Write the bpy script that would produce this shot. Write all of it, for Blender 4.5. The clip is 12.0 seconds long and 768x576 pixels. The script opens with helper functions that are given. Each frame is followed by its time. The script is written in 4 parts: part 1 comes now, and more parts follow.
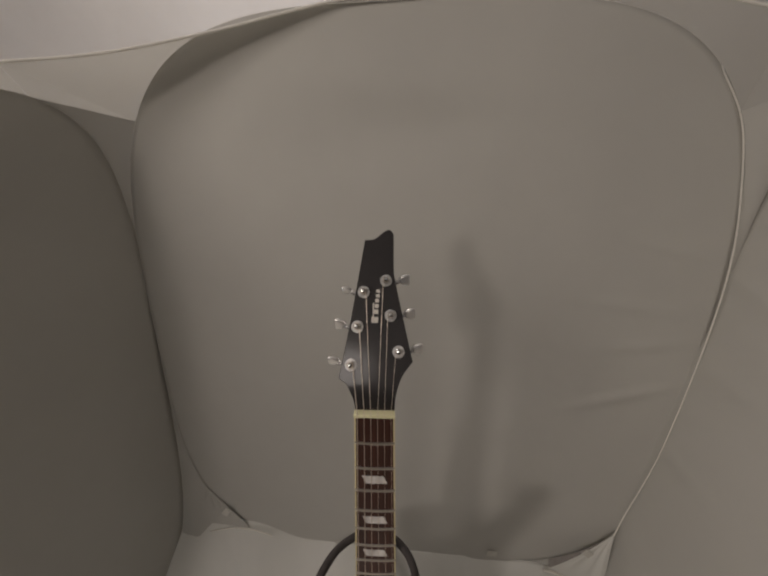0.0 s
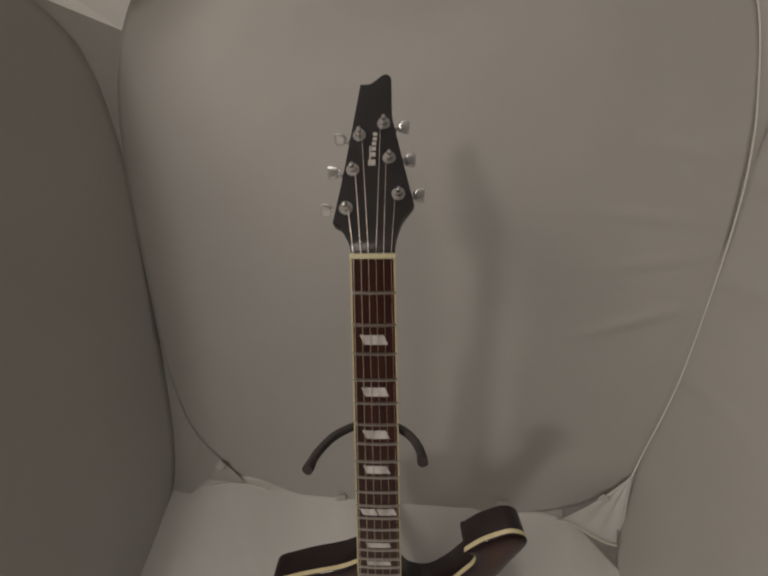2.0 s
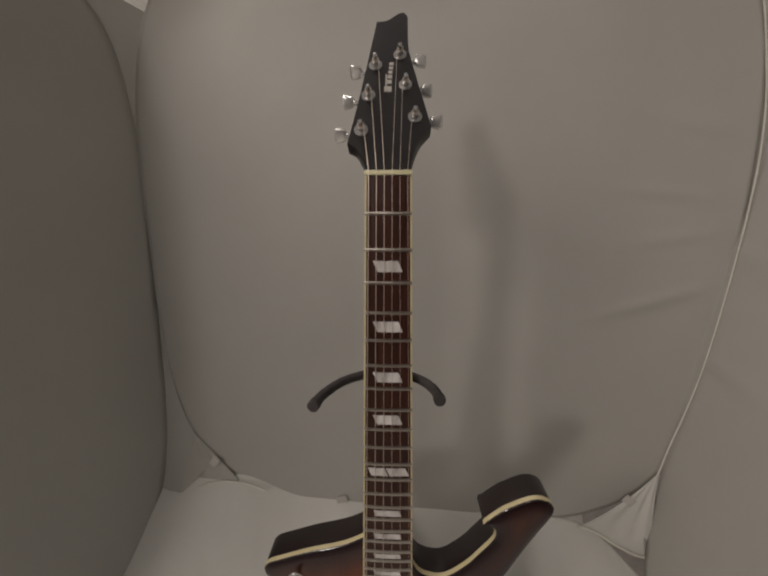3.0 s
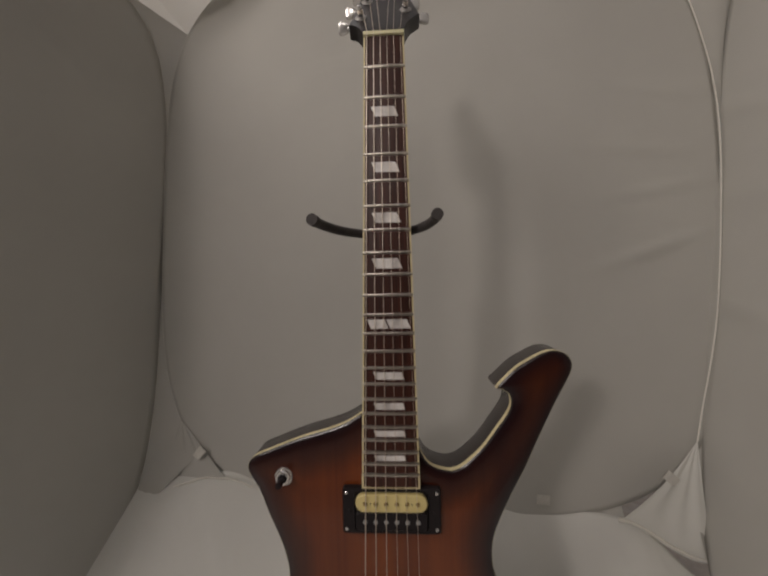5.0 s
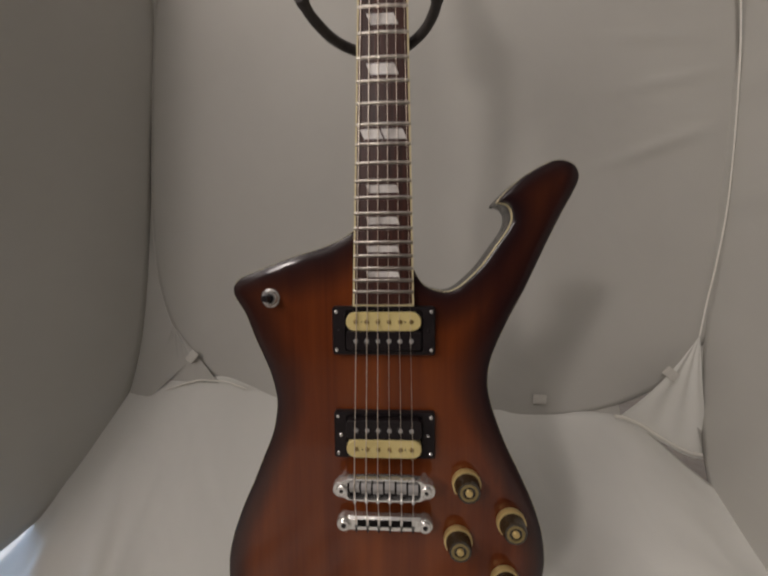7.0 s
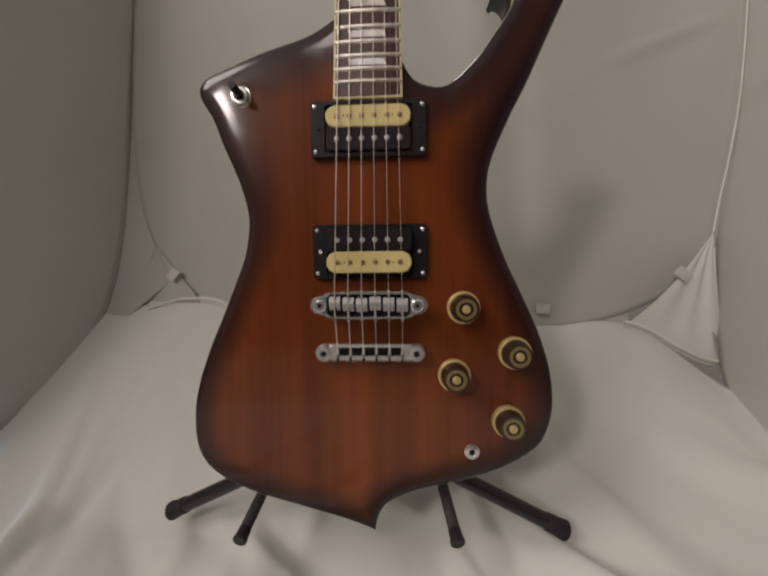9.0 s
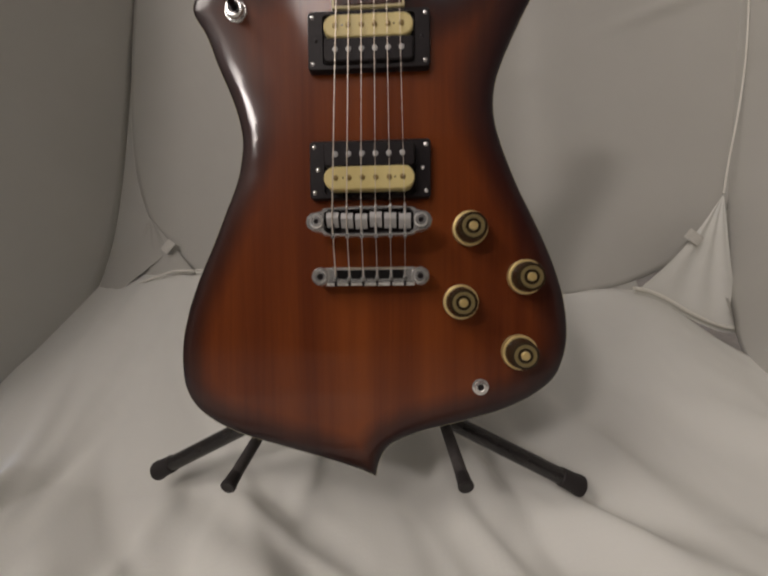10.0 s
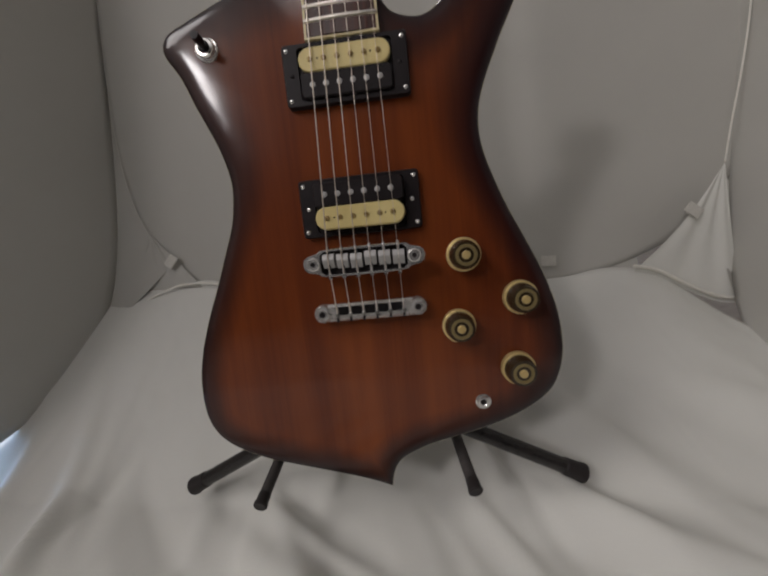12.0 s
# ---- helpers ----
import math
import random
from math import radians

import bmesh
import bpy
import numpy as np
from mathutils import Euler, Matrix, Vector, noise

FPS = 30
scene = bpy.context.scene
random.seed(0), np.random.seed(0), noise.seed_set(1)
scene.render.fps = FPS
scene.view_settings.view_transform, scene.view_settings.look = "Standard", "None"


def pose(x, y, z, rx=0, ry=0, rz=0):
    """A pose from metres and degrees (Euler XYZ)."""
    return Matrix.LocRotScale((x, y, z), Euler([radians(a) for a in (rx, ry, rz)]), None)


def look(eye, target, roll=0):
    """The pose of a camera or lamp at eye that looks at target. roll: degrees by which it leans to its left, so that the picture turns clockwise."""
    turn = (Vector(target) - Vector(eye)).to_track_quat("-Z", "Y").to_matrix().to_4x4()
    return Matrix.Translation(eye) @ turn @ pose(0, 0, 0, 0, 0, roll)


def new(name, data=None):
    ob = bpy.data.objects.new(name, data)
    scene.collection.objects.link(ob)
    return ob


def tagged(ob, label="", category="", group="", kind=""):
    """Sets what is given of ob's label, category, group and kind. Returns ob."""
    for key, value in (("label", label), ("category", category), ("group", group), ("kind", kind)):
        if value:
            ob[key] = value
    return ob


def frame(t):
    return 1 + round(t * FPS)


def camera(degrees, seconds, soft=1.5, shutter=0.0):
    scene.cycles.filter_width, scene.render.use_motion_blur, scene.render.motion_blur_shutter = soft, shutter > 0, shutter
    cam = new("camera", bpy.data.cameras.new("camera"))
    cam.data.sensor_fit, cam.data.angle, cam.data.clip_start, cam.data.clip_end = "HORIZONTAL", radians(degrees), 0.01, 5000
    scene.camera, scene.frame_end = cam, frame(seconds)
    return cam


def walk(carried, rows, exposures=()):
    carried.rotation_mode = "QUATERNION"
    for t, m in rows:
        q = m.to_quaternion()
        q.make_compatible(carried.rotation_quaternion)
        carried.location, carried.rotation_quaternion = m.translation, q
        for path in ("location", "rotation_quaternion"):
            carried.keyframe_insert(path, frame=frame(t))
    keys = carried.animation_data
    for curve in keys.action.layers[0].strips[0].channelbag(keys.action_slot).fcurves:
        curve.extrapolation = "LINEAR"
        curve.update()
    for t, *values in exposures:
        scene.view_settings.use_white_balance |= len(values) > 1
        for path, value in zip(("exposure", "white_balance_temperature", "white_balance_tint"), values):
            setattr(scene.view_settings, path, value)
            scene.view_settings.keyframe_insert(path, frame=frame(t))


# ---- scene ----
cam = camera(97.3, 12.0, soft=2.2, shutter=0.5)
PATH = [
    (0.0, 0.0197, -0.2327, 1.1981, 58.99, 0.37, 1.88),
    (0.5, 0.0256, -0.2410, 1.1622, 58.57, 0.46, 1.94),
    (1.0, 0.0240, -0.2573, 1.1232, 58.50, 0.31, 1.74),
    (1.5, 0.0196, -0.2640, 1.0903, 58.48, 1.60, 0.36),
    (2.0, 0.0215, -0.2888, 1.0330, 60.37, 1.13, 1.59),
    (2.5, 0.0150, -0.3020, 0.9846, 62.91, 0.75, 1.77),
    (3.0, 0.0092, -0.3185, 0.9355, 65.25, 0.60, 2.28),
    (5.0, 0.0137, -0.3999, 0.7044, 79.33, 1.60, 2.67),
    (5.5, 0.0070, -0.4181, 0.6619, 79.96, 1.97, 2.67),
    (6.0, 0.0181, -0.4017, 0.6256, 76.95, 1.44, 2.85),
    (6.5, 0.0164, -0.4068, 0.5906, 76.13, 1.38, 2.81),
    (7.0, 0.0167, -0.4129, 0.5384, 76.73, 0.85, 2.79),
    (9.0, 0.0258, -0.4144, 0.3565, 77.64, 0.95, 2.63),
    (9.5, 0.0264, -0.4134, 0.3175, 78.97, 0.89, 2.70),
    (10.0, 0.0236, -0.4107, 0.2809, 79.56, 1.01, 2.66),
    (10.5, 0.0216, -0.3987, 0.2572, 78.23, 0.78, 2.39),
    (11.0, 0.0077, -0.3937, 0.2701, 77.18, -1.90, 3.72),
    (11.5, 0.0322, -0.4145, 0.3459, 74.78, 2.65, 2.46),
    (12.0, 0.0316, -0.4080, 0.3336, 74.02, 6.20, 2.32),
]
EXPOSURES = [(0.0, -0.77, 6770, 16.5), (3.0, -0.65, 6720, 16.5), (5.0, -0.55, 6650, 17), (7.0, -0.30, 6590, 17), (9.0, -0.12, 6620, 17),
             (10.0, -0.16, 6600, 16.5), (10.5, -0.28, 6550, 16.5), (11.0, -0.42, 6440, 16), (12.0, -0.40, 6200, 15.5)]
walk(cam, [(r[0], pose(*r[1:])) for r in PATH], EXPOSURES)

# ---------------------------------------------------------------- light
world = bpy.data.worlds.new("room_air")
scene.world = world
world.use_nodes = True
world.node_tree.nodes["Background"].inputs[0].default_value = (1.0, 0.95, 0.88, 1)
world.node_tree.nodes["Background"].inputs[1].default_value = 0.05


def area_lamp(name, place, target, size, watts, colour):
    data = bpy.data.lights.new(name, "AREA")
    data.shape, data.size, data.energy, data.color = "DISK", size, watts, colour
    ob = new(name, data)
    ob.matrix_world = look(place, target)
    return ob


# the room's ceiling lamps: three before the open tent and one behind it
area_lamp("ceiling_lamp_light", (-1.55, -1.00, 2.08), (0.0, -0.2, 0.2), 1.0, 22.5, (1.0, 0.95, 0.87))
area_lamp("ceiling_lamp_light", (-0.42, -1.80, 2.38), (0.0, 0.0, 0.6), 0.5, 6.0, (1.0, 0.95, 0.88))
area_lamp("ceiling_lamp_light", (-1.78, -2.65, 2.24), (0.0, 0.0, 0.5), 0.42, 23.0, (1.0, 0.95, 0.88))
area_lamp("ceiling_lamp_light", (-0.55, 1.05, 2.42), (-0.5, 1.4, 0.9), 0.5, 14.0, (1.0, 0.95, 0.90))
# added low bluish fill, no window there, dimmed by the tent's side cloth
area_lamp("side_fill_light", (-1.45, -0.02, 0.24), (-0.6, 0.0, 0.10), 0.5, 17.0, (0.42, 0.66, 1.0))

# ---------------------------------------------------------------- materials


def shade(name, colour, rough=0.5, metal=0.0, coat=0.0, coat_rough=0.1, spec=0.5):
    m = bpy.data.materials.new(name)
    m.use_nodes = True
    b = m.node_tree.nodes["Principled BSDF"]
    b.inputs["Base Color"].default_value = (*colour, 1)
    b.inputs["Roughness"].default_value = rough
    b.inputs["Metallic"].default_value = metal
    b.inputs["Coat Weight"].default_value = coat
    b.inputs["Coat Roughness"].default_value = coat_rough
    b.inputs["Specular IOR Level"].default_value = spec
    return m


def wire(m, a, out, b, inp):
    m.node_tree.links.new(a.outputs[out], b.inputs[inp])


def node(m, kind, **values):
    n = m.node_tree.nodes.new(kind)
    for key, value in values.items():
        n.inputs[key.replace("_", " ")].default_value = value
    return n


def bsdf(m):
    return m.node_tree.nodes["Principled BSDF"]


def grain(m, scale, low, high, stretch=(1, 1, 1), bump=0.0, detail=4.0, target="Base Color"):
    """Noise between two colours, and a fine relief from the same noise."""
    tc = node(m, "ShaderNodeTexCoord")
    mp = node(m, "ShaderNodeMapping", Scale=stretch)
    no = node(m, "ShaderNodeTexNoise", Scale=scale, Detail=detail, Roughness=0.6)
    ra = node(m, "ShaderNodeValToRGB")
    ra.color_ramp.elements[0].position, ra.color_ramp.elements[1].position = 0.3, 0.7
    ra.color_ramp.elements[0].color, ra.color_ramp.elements[1].color = (*low, 1), (*high, 1)
    wire(m, tc, "Object", mp, "Vector")
    wire(m, mp, "Vector", no, "Vector")
    wire(m, no, 0, ra, "Fac")
    wire(m, ra, "Color", bsdf(m), target)
    if bump:
        bu = node(m, "ShaderNodeBump", Strength=bump, Distance=0.002)
        wire(m, no, 0, bu, "Height")
        wire(m, bu, "Normal", bsdf(m), "Normal")
    return ra


def fabric(name, colour, through_light=0.35, wrinkle=0.25, crumple=0.0):
    """White tent cloth that lets some light through, with soft creases and a weave."""
    m = shade(name, colour, 0.75, spec=0.25)
    tc = node(m, "ShaderNodeTexCoord")
    big = node(m, "ShaderNodeTexNoise", Scale=3.2, Detail=3.0, Distortion=0.8)
    weave = node(m, "ShaderNodeTexNoise", Scale=420.0, Detail=1.0)
    soil = node(m, "ShaderNodeTexNoise", Scale=1.7, Detail=5.0, Roughness=0.65)
    ra = node(m, "ShaderNodeValToRGB")
    ra.color_ramp.elements[0].position, ra.color_ramp.elements[1].position = 0.25, 0.75
    ra.color_ramp.elements[0].color = (*[c * 0.9 for c in colour], 1)
    ra.color_ramp.elements[1].color = (*[min(1, c * 1.04) for c in colour], 1)
    b1 = node(m, "ShaderNodeBump", Strength=wrinkle, Distance=0.03)
    b2 = node(m, "ShaderNodeBump", Strength=0.08, Distance=0.001)
    for n in (big, weave, soil):
        wire(m, tc, "Object", n, "Vector")
    wire(m, soil, 0, ra, "Fac")
    wire(m, ra, "Color", bsdf(m), "Base Color")
    wire(m, big, 0, b1, "Height")
    wire(m, weave, 0, b2, "Height")
    if crumple:
        fine = node(m, "ShaderNodeTexNoise", Scale=1.0, Detail=1.0, Roughness=0.5, Distortion=0.6)
        turn = node(m, "ShaderNodeMapping", Scale=(17.0, 6.0, 6.0))
        turn.inputs["Rotation"].default_value = (0, 0, radians(-22))
        b3 = node(m, "ShaderNodeBump", Strength=crumple, Distance=0.012)
        wire(m, tc, "Object", turn, "Vector")
        wire(m, turn, "Vector", fine, "Vector")
        wire(m, fine, 0, b3, "Height")
        wire(m, b1, "Normal", b3, "Normal")
        b1 = b3
    wire(m, b1, "Normal", b2, "Normal")
    wire(m, b2, "Normal", bsdf(m), "Normal")
    tr = node(m, "ShaderNodeBsdfTranslucent")
    mix = node(m, "ShaderNodeMixShader", Fac=through_light)
    wire(m, ra, "Color", tr, "Color")
    wire(m, bsdf(m), "BSDF", mix, 1)
    wire(m, tr, "BSDF", mix, 2)
    wire(m, mix, "Shader", m.node_tree.nodes["Material Output"], "Surface")
    return m


# walls: tone set below the floor's, which puts their shade into the colour
CLOTH_SHADED = fabric("shaded_tent_cloth", (0.53, 0.518, 0.478), 0.08)
# hem: paler and more see-through, so that it doesn't fall dark
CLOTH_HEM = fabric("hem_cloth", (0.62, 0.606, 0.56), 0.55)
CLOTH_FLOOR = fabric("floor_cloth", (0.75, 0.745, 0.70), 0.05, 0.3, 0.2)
PIPING = fabric("piping_cloth", (0.95, 0.93, 0.87), 0.35, 0.0)
TAPE = shade("hook_tape", (0.62, 0.60, 0.55), 0.7)
grain(TAPE, 200.0, (0.57, 0.55, 0.50), (0.66, 0.64, 0.59), bump=0.3)
PLASTER = shade("room_paint", (0.74, 0.72, 0.69), 0.9)
grain(PLASTER, 3.0, (0.71, 0.69, 0.66), (0.77, 0.75, 0.72), bump=0.1)
# for the unseen wall added before the tent, dark in the gloss
DARK_BACKDROP = shade("dark_backdrop", (0.07, 0.065, 0.065), 0.95)
grain(DARK_BACKDROP, 4.0, (0.05, 0.047, 0.047), (0.09, 0.083, 0.082), (8, 8, 0.3), 0.4)
CARPET = shade("room_carpet", (0.38, 0.35, 0.31), 1.0)
grain(CARPET, 60.0, (0.33, 0.30, 0.27), (0.42, 0.39, 0.35), bump=0.3)

# sunburst lacquer: amber mahogany in the middle, sprayed dark towards the rim
BURST = shade("sunburst_lacquer", (0.2, 0.05, 0.02), 0.40, coat=0.68, coat_rough=0.12, spec=0.10)


def make_burst(m):
    rim = node(m, "ShaderNodeAttribute")
    rim.attribute_name = "rim"
    tc = node(m, "ShaderNodeTexCoord")
    mp = node(m, "ShaderNodeMapping", Scale=(15.0, 1.0, 0.45))
    fine = node(m, "ShaderNodeTexNoise", Scale=2.4, Detail=8.0, Roughness=0.72, Distortion=0.4)
    mp2 = node(m, "ShaderNodeMapping", Scale=(10.0, 1.0, 0.28))
    broad = node(m, "ShaderNodeTexNoise", Scale=2.0, Detail=2.0)
    wood = node(m, "ShaderNodeValToRGB")
    wood.color_ramp.elements[0].position, wood.color_ramp.elements[1].position = 0.35, 0.66
    wood.color_ramp.elements[0].color, wood.color_ramp.elements[1].color = (0.072, 0.0122, 0.0040, 1), (0.212, 0.051, 0.0104, 1)
    tone = node(m, "ShaderNodeMix")
    tone.data_type = "FLOAT"
    tone.inputs[0].default_value = 0.48
    cloud = node(m, "ShaderNodeTexNoise", Scale=11.0, Detail=2.0)
    add = node(m, "ShaderNodeMath")
    add.operation = "MULTIPLY_ADD"
    add.inputs[1].default_value = 0.16
    spray = node(m, "ShaderNodeValToRGB")
    el = spray.color_ramp.elements
    el[0].position, el[0].color = 0.10, (0.0, 0.0, 0.0, 1)
    el[1].position, el[1].color = 0.62, (1, 1, 1, 1)
    mid = el.new(0.35)
    mid.color = (0.34, 0.34, 0.34, 1)
    mix = node(m, "ShaderNodeMix")
    mix.data_type = "RGBA"
    mix.inputs[6].default_value = (0.0120, 0.0045, 0.0062, 1)
    for n, p in ((fine, mp), (broad, mp2)):
        wire(m, tc, "Object", p, "Vector")
        wire(m, p, "Vector", n, "Vector")
    wire(m, tc, "Object", cloud, "Vector")
    wire(m, fine, 0, tone, 2)
    wire(m, broad, 0, tone, 3)
    wire(m, tone, 0, wood, "Fac")
    wire(m, cloud, 0, add, 0)
    wire(m, rim, "Fac", add, 2)
    wire(m, add, 0, spray, "Fac")
    wire(m, spray, "Color", mix, 0)
    wire(m, wood, "Color", mix, 7)
    wire(m, mix, 2, bsdf(m), "Base Color")
    # wiped smears on the polish
    smear = node(m, "ShaderNodeTexNoise", Scale=9.0, Detail=5.0, Roughness=0.55, Distortion=1.6)
    polish = node(m, "ShaderNodeMapRange", From_Min=0.4, From_Max=0.7, To_Min=0.06, To_Max=0.19)
    wire(m, tc, "Object", smear, "Vector")
    wire(m, smear, 0, polish, "Value")
    wire(m, polish, "Result", bsdf(m), "Coat Roughness")


make_burst(BURST)
SIDE = shade("dark_lacquer", (0.012, 0.006, 0.007), 0.5, coat=0.7, coat_rough=0.1, spec=0.25)
grain(SIDE, 8.0, (0.009, 0.005, 0.006), (0.018, 0.008, 0.007))
IVORY = shade("cream_binding", (0.66, 0.57, 0.33), 0.4)
grain(IVORY, 40.0, (0.6, 0.52, 0.29), (0.7, 0.61, 0.37))
CREAM = shade("cream_bobbin", (0.68, 0.52, 0.21), 0.38)
grain(CREAM, 30.0, (0.63, 0.51, 0.21), (0.71, 0.59, 0.27))
BLACK = shade("black_lacquer", (0.014, 0.011, 0.011), 0.45, coat=0.6, coat_rough=0.12, spec=0.3)
grain(BLACK, 14.0, (0.012, 0.0095, 0.0095), (0.018, 0.0145, 0.014))
PLASTIC = shade("black_plastic", (0.014, 0.0105, 0.0115), 0.42, spec=0.22)
grain(PLASTIC, 90.0, (0.011, 0.008, 0.009), (0.018, 0.014, 0.015))
ROSEWOOD = shade("rosewood", (0.055, 0.018, 0.011), 0.36, spec=0.45)
grain(ROSEWOOD, 5.0, (0.020, 0.0065, 0.0045), (0.072, 0.021, 0.012), (55, 6, 1.6), 0.15, 6.0)
MAHOGANY = shade("neck_mahogany", (0.03, 0.012, 0.01), 0.35, coat=0.6)
grain(MAHOGANY, 6.0, (0.02, 0.008, 0.007), (0.04, 0.016, 0.012), (30, 6, 1.2))
STEEL = shade("nickel_wire", (0.62, 0.58, 0.52), 0.28, 1.0)
STRING = shade("string_steel", (0.68, 0.60, 0.51), 0.45, 0.8)
CHROME = shade("chrome", (0.72, 0.72, 0.72), 0.14, 1.0)
grain(CHROME, 70.0, (0.62, 0.62, 0.62), (0.78, 0.78, 0.77))
CAST = shade("worn_nickel", (0.74, 0.73, 0.70), 0.22, 0.8)
grain(CAST, 110.0, (0.6, 0.59, 0.565), (0.84, 0.825, 0.80), bump=0.12)
DULL = shade("saddle_steel", (0.2, 0.195, 0.185), 0.34, 1.0)
grain(DULL, 120.0, (0.13, 0.127, 0.12), (0.27, 0.265, 0.25), bump=0.3)
WASHER = shade("washer_nickel", (0.5, 0.49, 0.47), 0.36, 0.8)
grain(WASHER, 300.0, (0.36, 0.35, 0.34), (0.58, 0.57, 0.55))
SLUG = shade("slug_steel", (0.42, 0.41, 0.40), 0.6, 0.6)
BUTTON = shade("polished_nickel", (0.86, 0.85, 0.82), 0.18, 0.72)
grain(BUTTON, 90.0, (0.8, 0.79, 0.76), (0.9, 0.89, 0.86))
GOLD = shade("gold_lacquer", (0.68, 0.52, 0.22), 0.4, 0.45)
grain(GOLD, 60.0, (0.58, 0.43, 0.17), (0.72, 0.56, 0.26))
BRASS = shade("brass_screw", (0.36, 0.26, 0.11), 0.35, 0.6)
OLIVE = shade("aged_gold", (0.27, 0.21, 0.09), 0.42, 0.5)
AMBER = shade("smoked_plastic", (0.035, 0.022, 0.010), 0.25, coat=0.5)
PEARL = shade("pearl_inlay", (0.72, 0.69, 0.66), 0.3, coat=0.3)
grain(PEARL, 70.0, (0.42, 0.39, 0.37), (0.86, 0.83, 0.8), (1, 1, 0.5), 0.0, 3.0)
BONE = shade("bone_nut", (0.72, 0.68, 0.42), 0.4)
SILVER = shade("silver_print", (0.62, 0.58, 0.52), 0.4, 0.2)
FOAM = shade("stand_foam", (0.045, 0.039, 0.037), 0.75)
grain(FOAM, 120.0, (0.034, 0.029, 0.028), (0.058, 0.05, 0.047), bump=0.2)
TUBE = shade("stand_tube", (0.016, 0.012, 0.011), 0.27)
grain(TUBE, 40.0, (0.012, 0.010, 0.010), (0.024, 0.02, 0.019), bump=0.05)
RUBBER = shade("rubber_cap", (0.022, 0.018, 0.018), 0.55, spec=0.35)
# near-black colour that stands for the shade inside a recess
HOLLOW_SHADE = shade("hollow_shade", (0.008, 0.007, 0.007), 0.8, spec=0.1)

# ---------------------------------------------------------------- mesh tools
LEAN = 14.0
REST = pose(0, 0, 0.902, -LEAN)      # the guitar's nut lies at its origin, its face towards -y


def link(name, bm, material, smooth=True):
    me = bpy.data.meshes.new(name)
    bmesh.ops.recalc_face_normals(bm, faces=bm.faces[:])
    bm.to_mesh(me)
    bm.free()
    for mat in material if isinstance(material, (list, tuple)) else [material]:
        me.materials.append(mat)
    if smooth:
        me.polygons.foreach_set("use_smooth", [True] * len(me.polygons))
        me.set_sharp_from_angle(angle=radians(38))
    return new(name, me)


def part(name, bm, material, parent, label=""):
    ob = link(name, bm, material)
    ob.parent = parent
    return tagged(ob, label) if label else ob


def box(bm, m, sx, sy, sz, bevel=0.0):
    r = bmesh.ops.create_cube(bm, size=1.0, matrix=m @ Matrix.Diagonal((sx, sy, sz, 1)))
    if bevel:
        edges = list({e for v in r["verts"] for e in v.link_edges})
        bmesh.ops.bevel(bm, geom=edges, offset=bevel, segments=2, profile=0.6, affect="EDGES")


def lathe(bm, m, profile, seg=28):
    """Turn (radius, height) pairs about the local z axis."""
    rings = []
    for r, h in profile:
        if r < 1e-6:
            rings.append([bm.verts.new(m @ Vector((0, 0, h)))])
        else:
            rings.append([bm.verts.new(m @ Vector((r * math.cos(a), r * math.sin(a), h)))
                          for a in (2 * math.pi * k / seg for k in range(seg))])
    for lo, hi in zip(rings, rings[1:]):
        for k in range(seg):
            j = (k + 1) % seg
            if len(lo) == 1 and len(hi) == 1:
                break
            if len(lo) == 1:
                bm.faces.new((lo[0], hi[k], hi[j]))
            elif len(hi) == 1:
                bm.faces.new((lo[k], lo[j], hi[0]))
            else:
                bm.faces.new((lo[k], lo[j], hi[j], hi[k]))


def spline(points, steps=8, closed=False):
    """A smooth curve through the points."""
    p = [Vector(q) for q in points]
    n = len(p)
    out = []
    for i in range(n if closed else n - 1):
        if closed:
            a, b, c, d = p[i - 1], p[i], p[(i + 1) % n], p[(i + 2) % n]
        else:
            b, c = p[i], p[i + 1]
            a = p[i - 1] if i else b + (b - c)
            d = p[i + 2] if i + 2 < n else c + (c - b)
        for k in range(steps):
            t = k / steps
            out.append(0.5 * (2 * b + (c - a) * t + (2 * a - 5 * b + 4 * c - d) * t * t + (3 * b - a - 3 * c + d) * t ** 3))
    if not closed:
        out.append(p[-1])
    return out


def tube(bm, points, radius, seg=12, closed=False, caps=True):
    """A round bar along the points; radius may be a function of the way along it."""
    pts = [Vector(q) for q in points]
    n = len(pts)
    side = None
    rings = []
    for i, q in enumerate(pts):
        ahead = pts[(i + 1) % n] if closed or i < n - 1 else q
        back = pts[i - 1] if closed or i else q
        way = (ahead - back).normalized()
        if side is None:
            side = way.orthogonal().normalized()
        side = (side - way * side.dot(way)).normalized()
        up = way.cross(side)
        r = radius(i / max(1, n - 1)) if callable(radius) else radius
        rings.append([bm.verts.new(q + r * (math.cos(a) * side + math.sin(a) * up)) for a in (2 * math.pi * k / seg for k in range(seg))])
    for i in range(n if closed else n - 1):
        lo, hi = rings[i], rings[(i + 1) % n]
        for k in range(seg):
            j = (k + 1) % seg
            bm.faces.new((lo[k], lo[j], hi[j], hi[k]))
    if caps and not closed:
        bm.faces.new(rings[0][::-1])
        bm.faces.new(rings[-1])


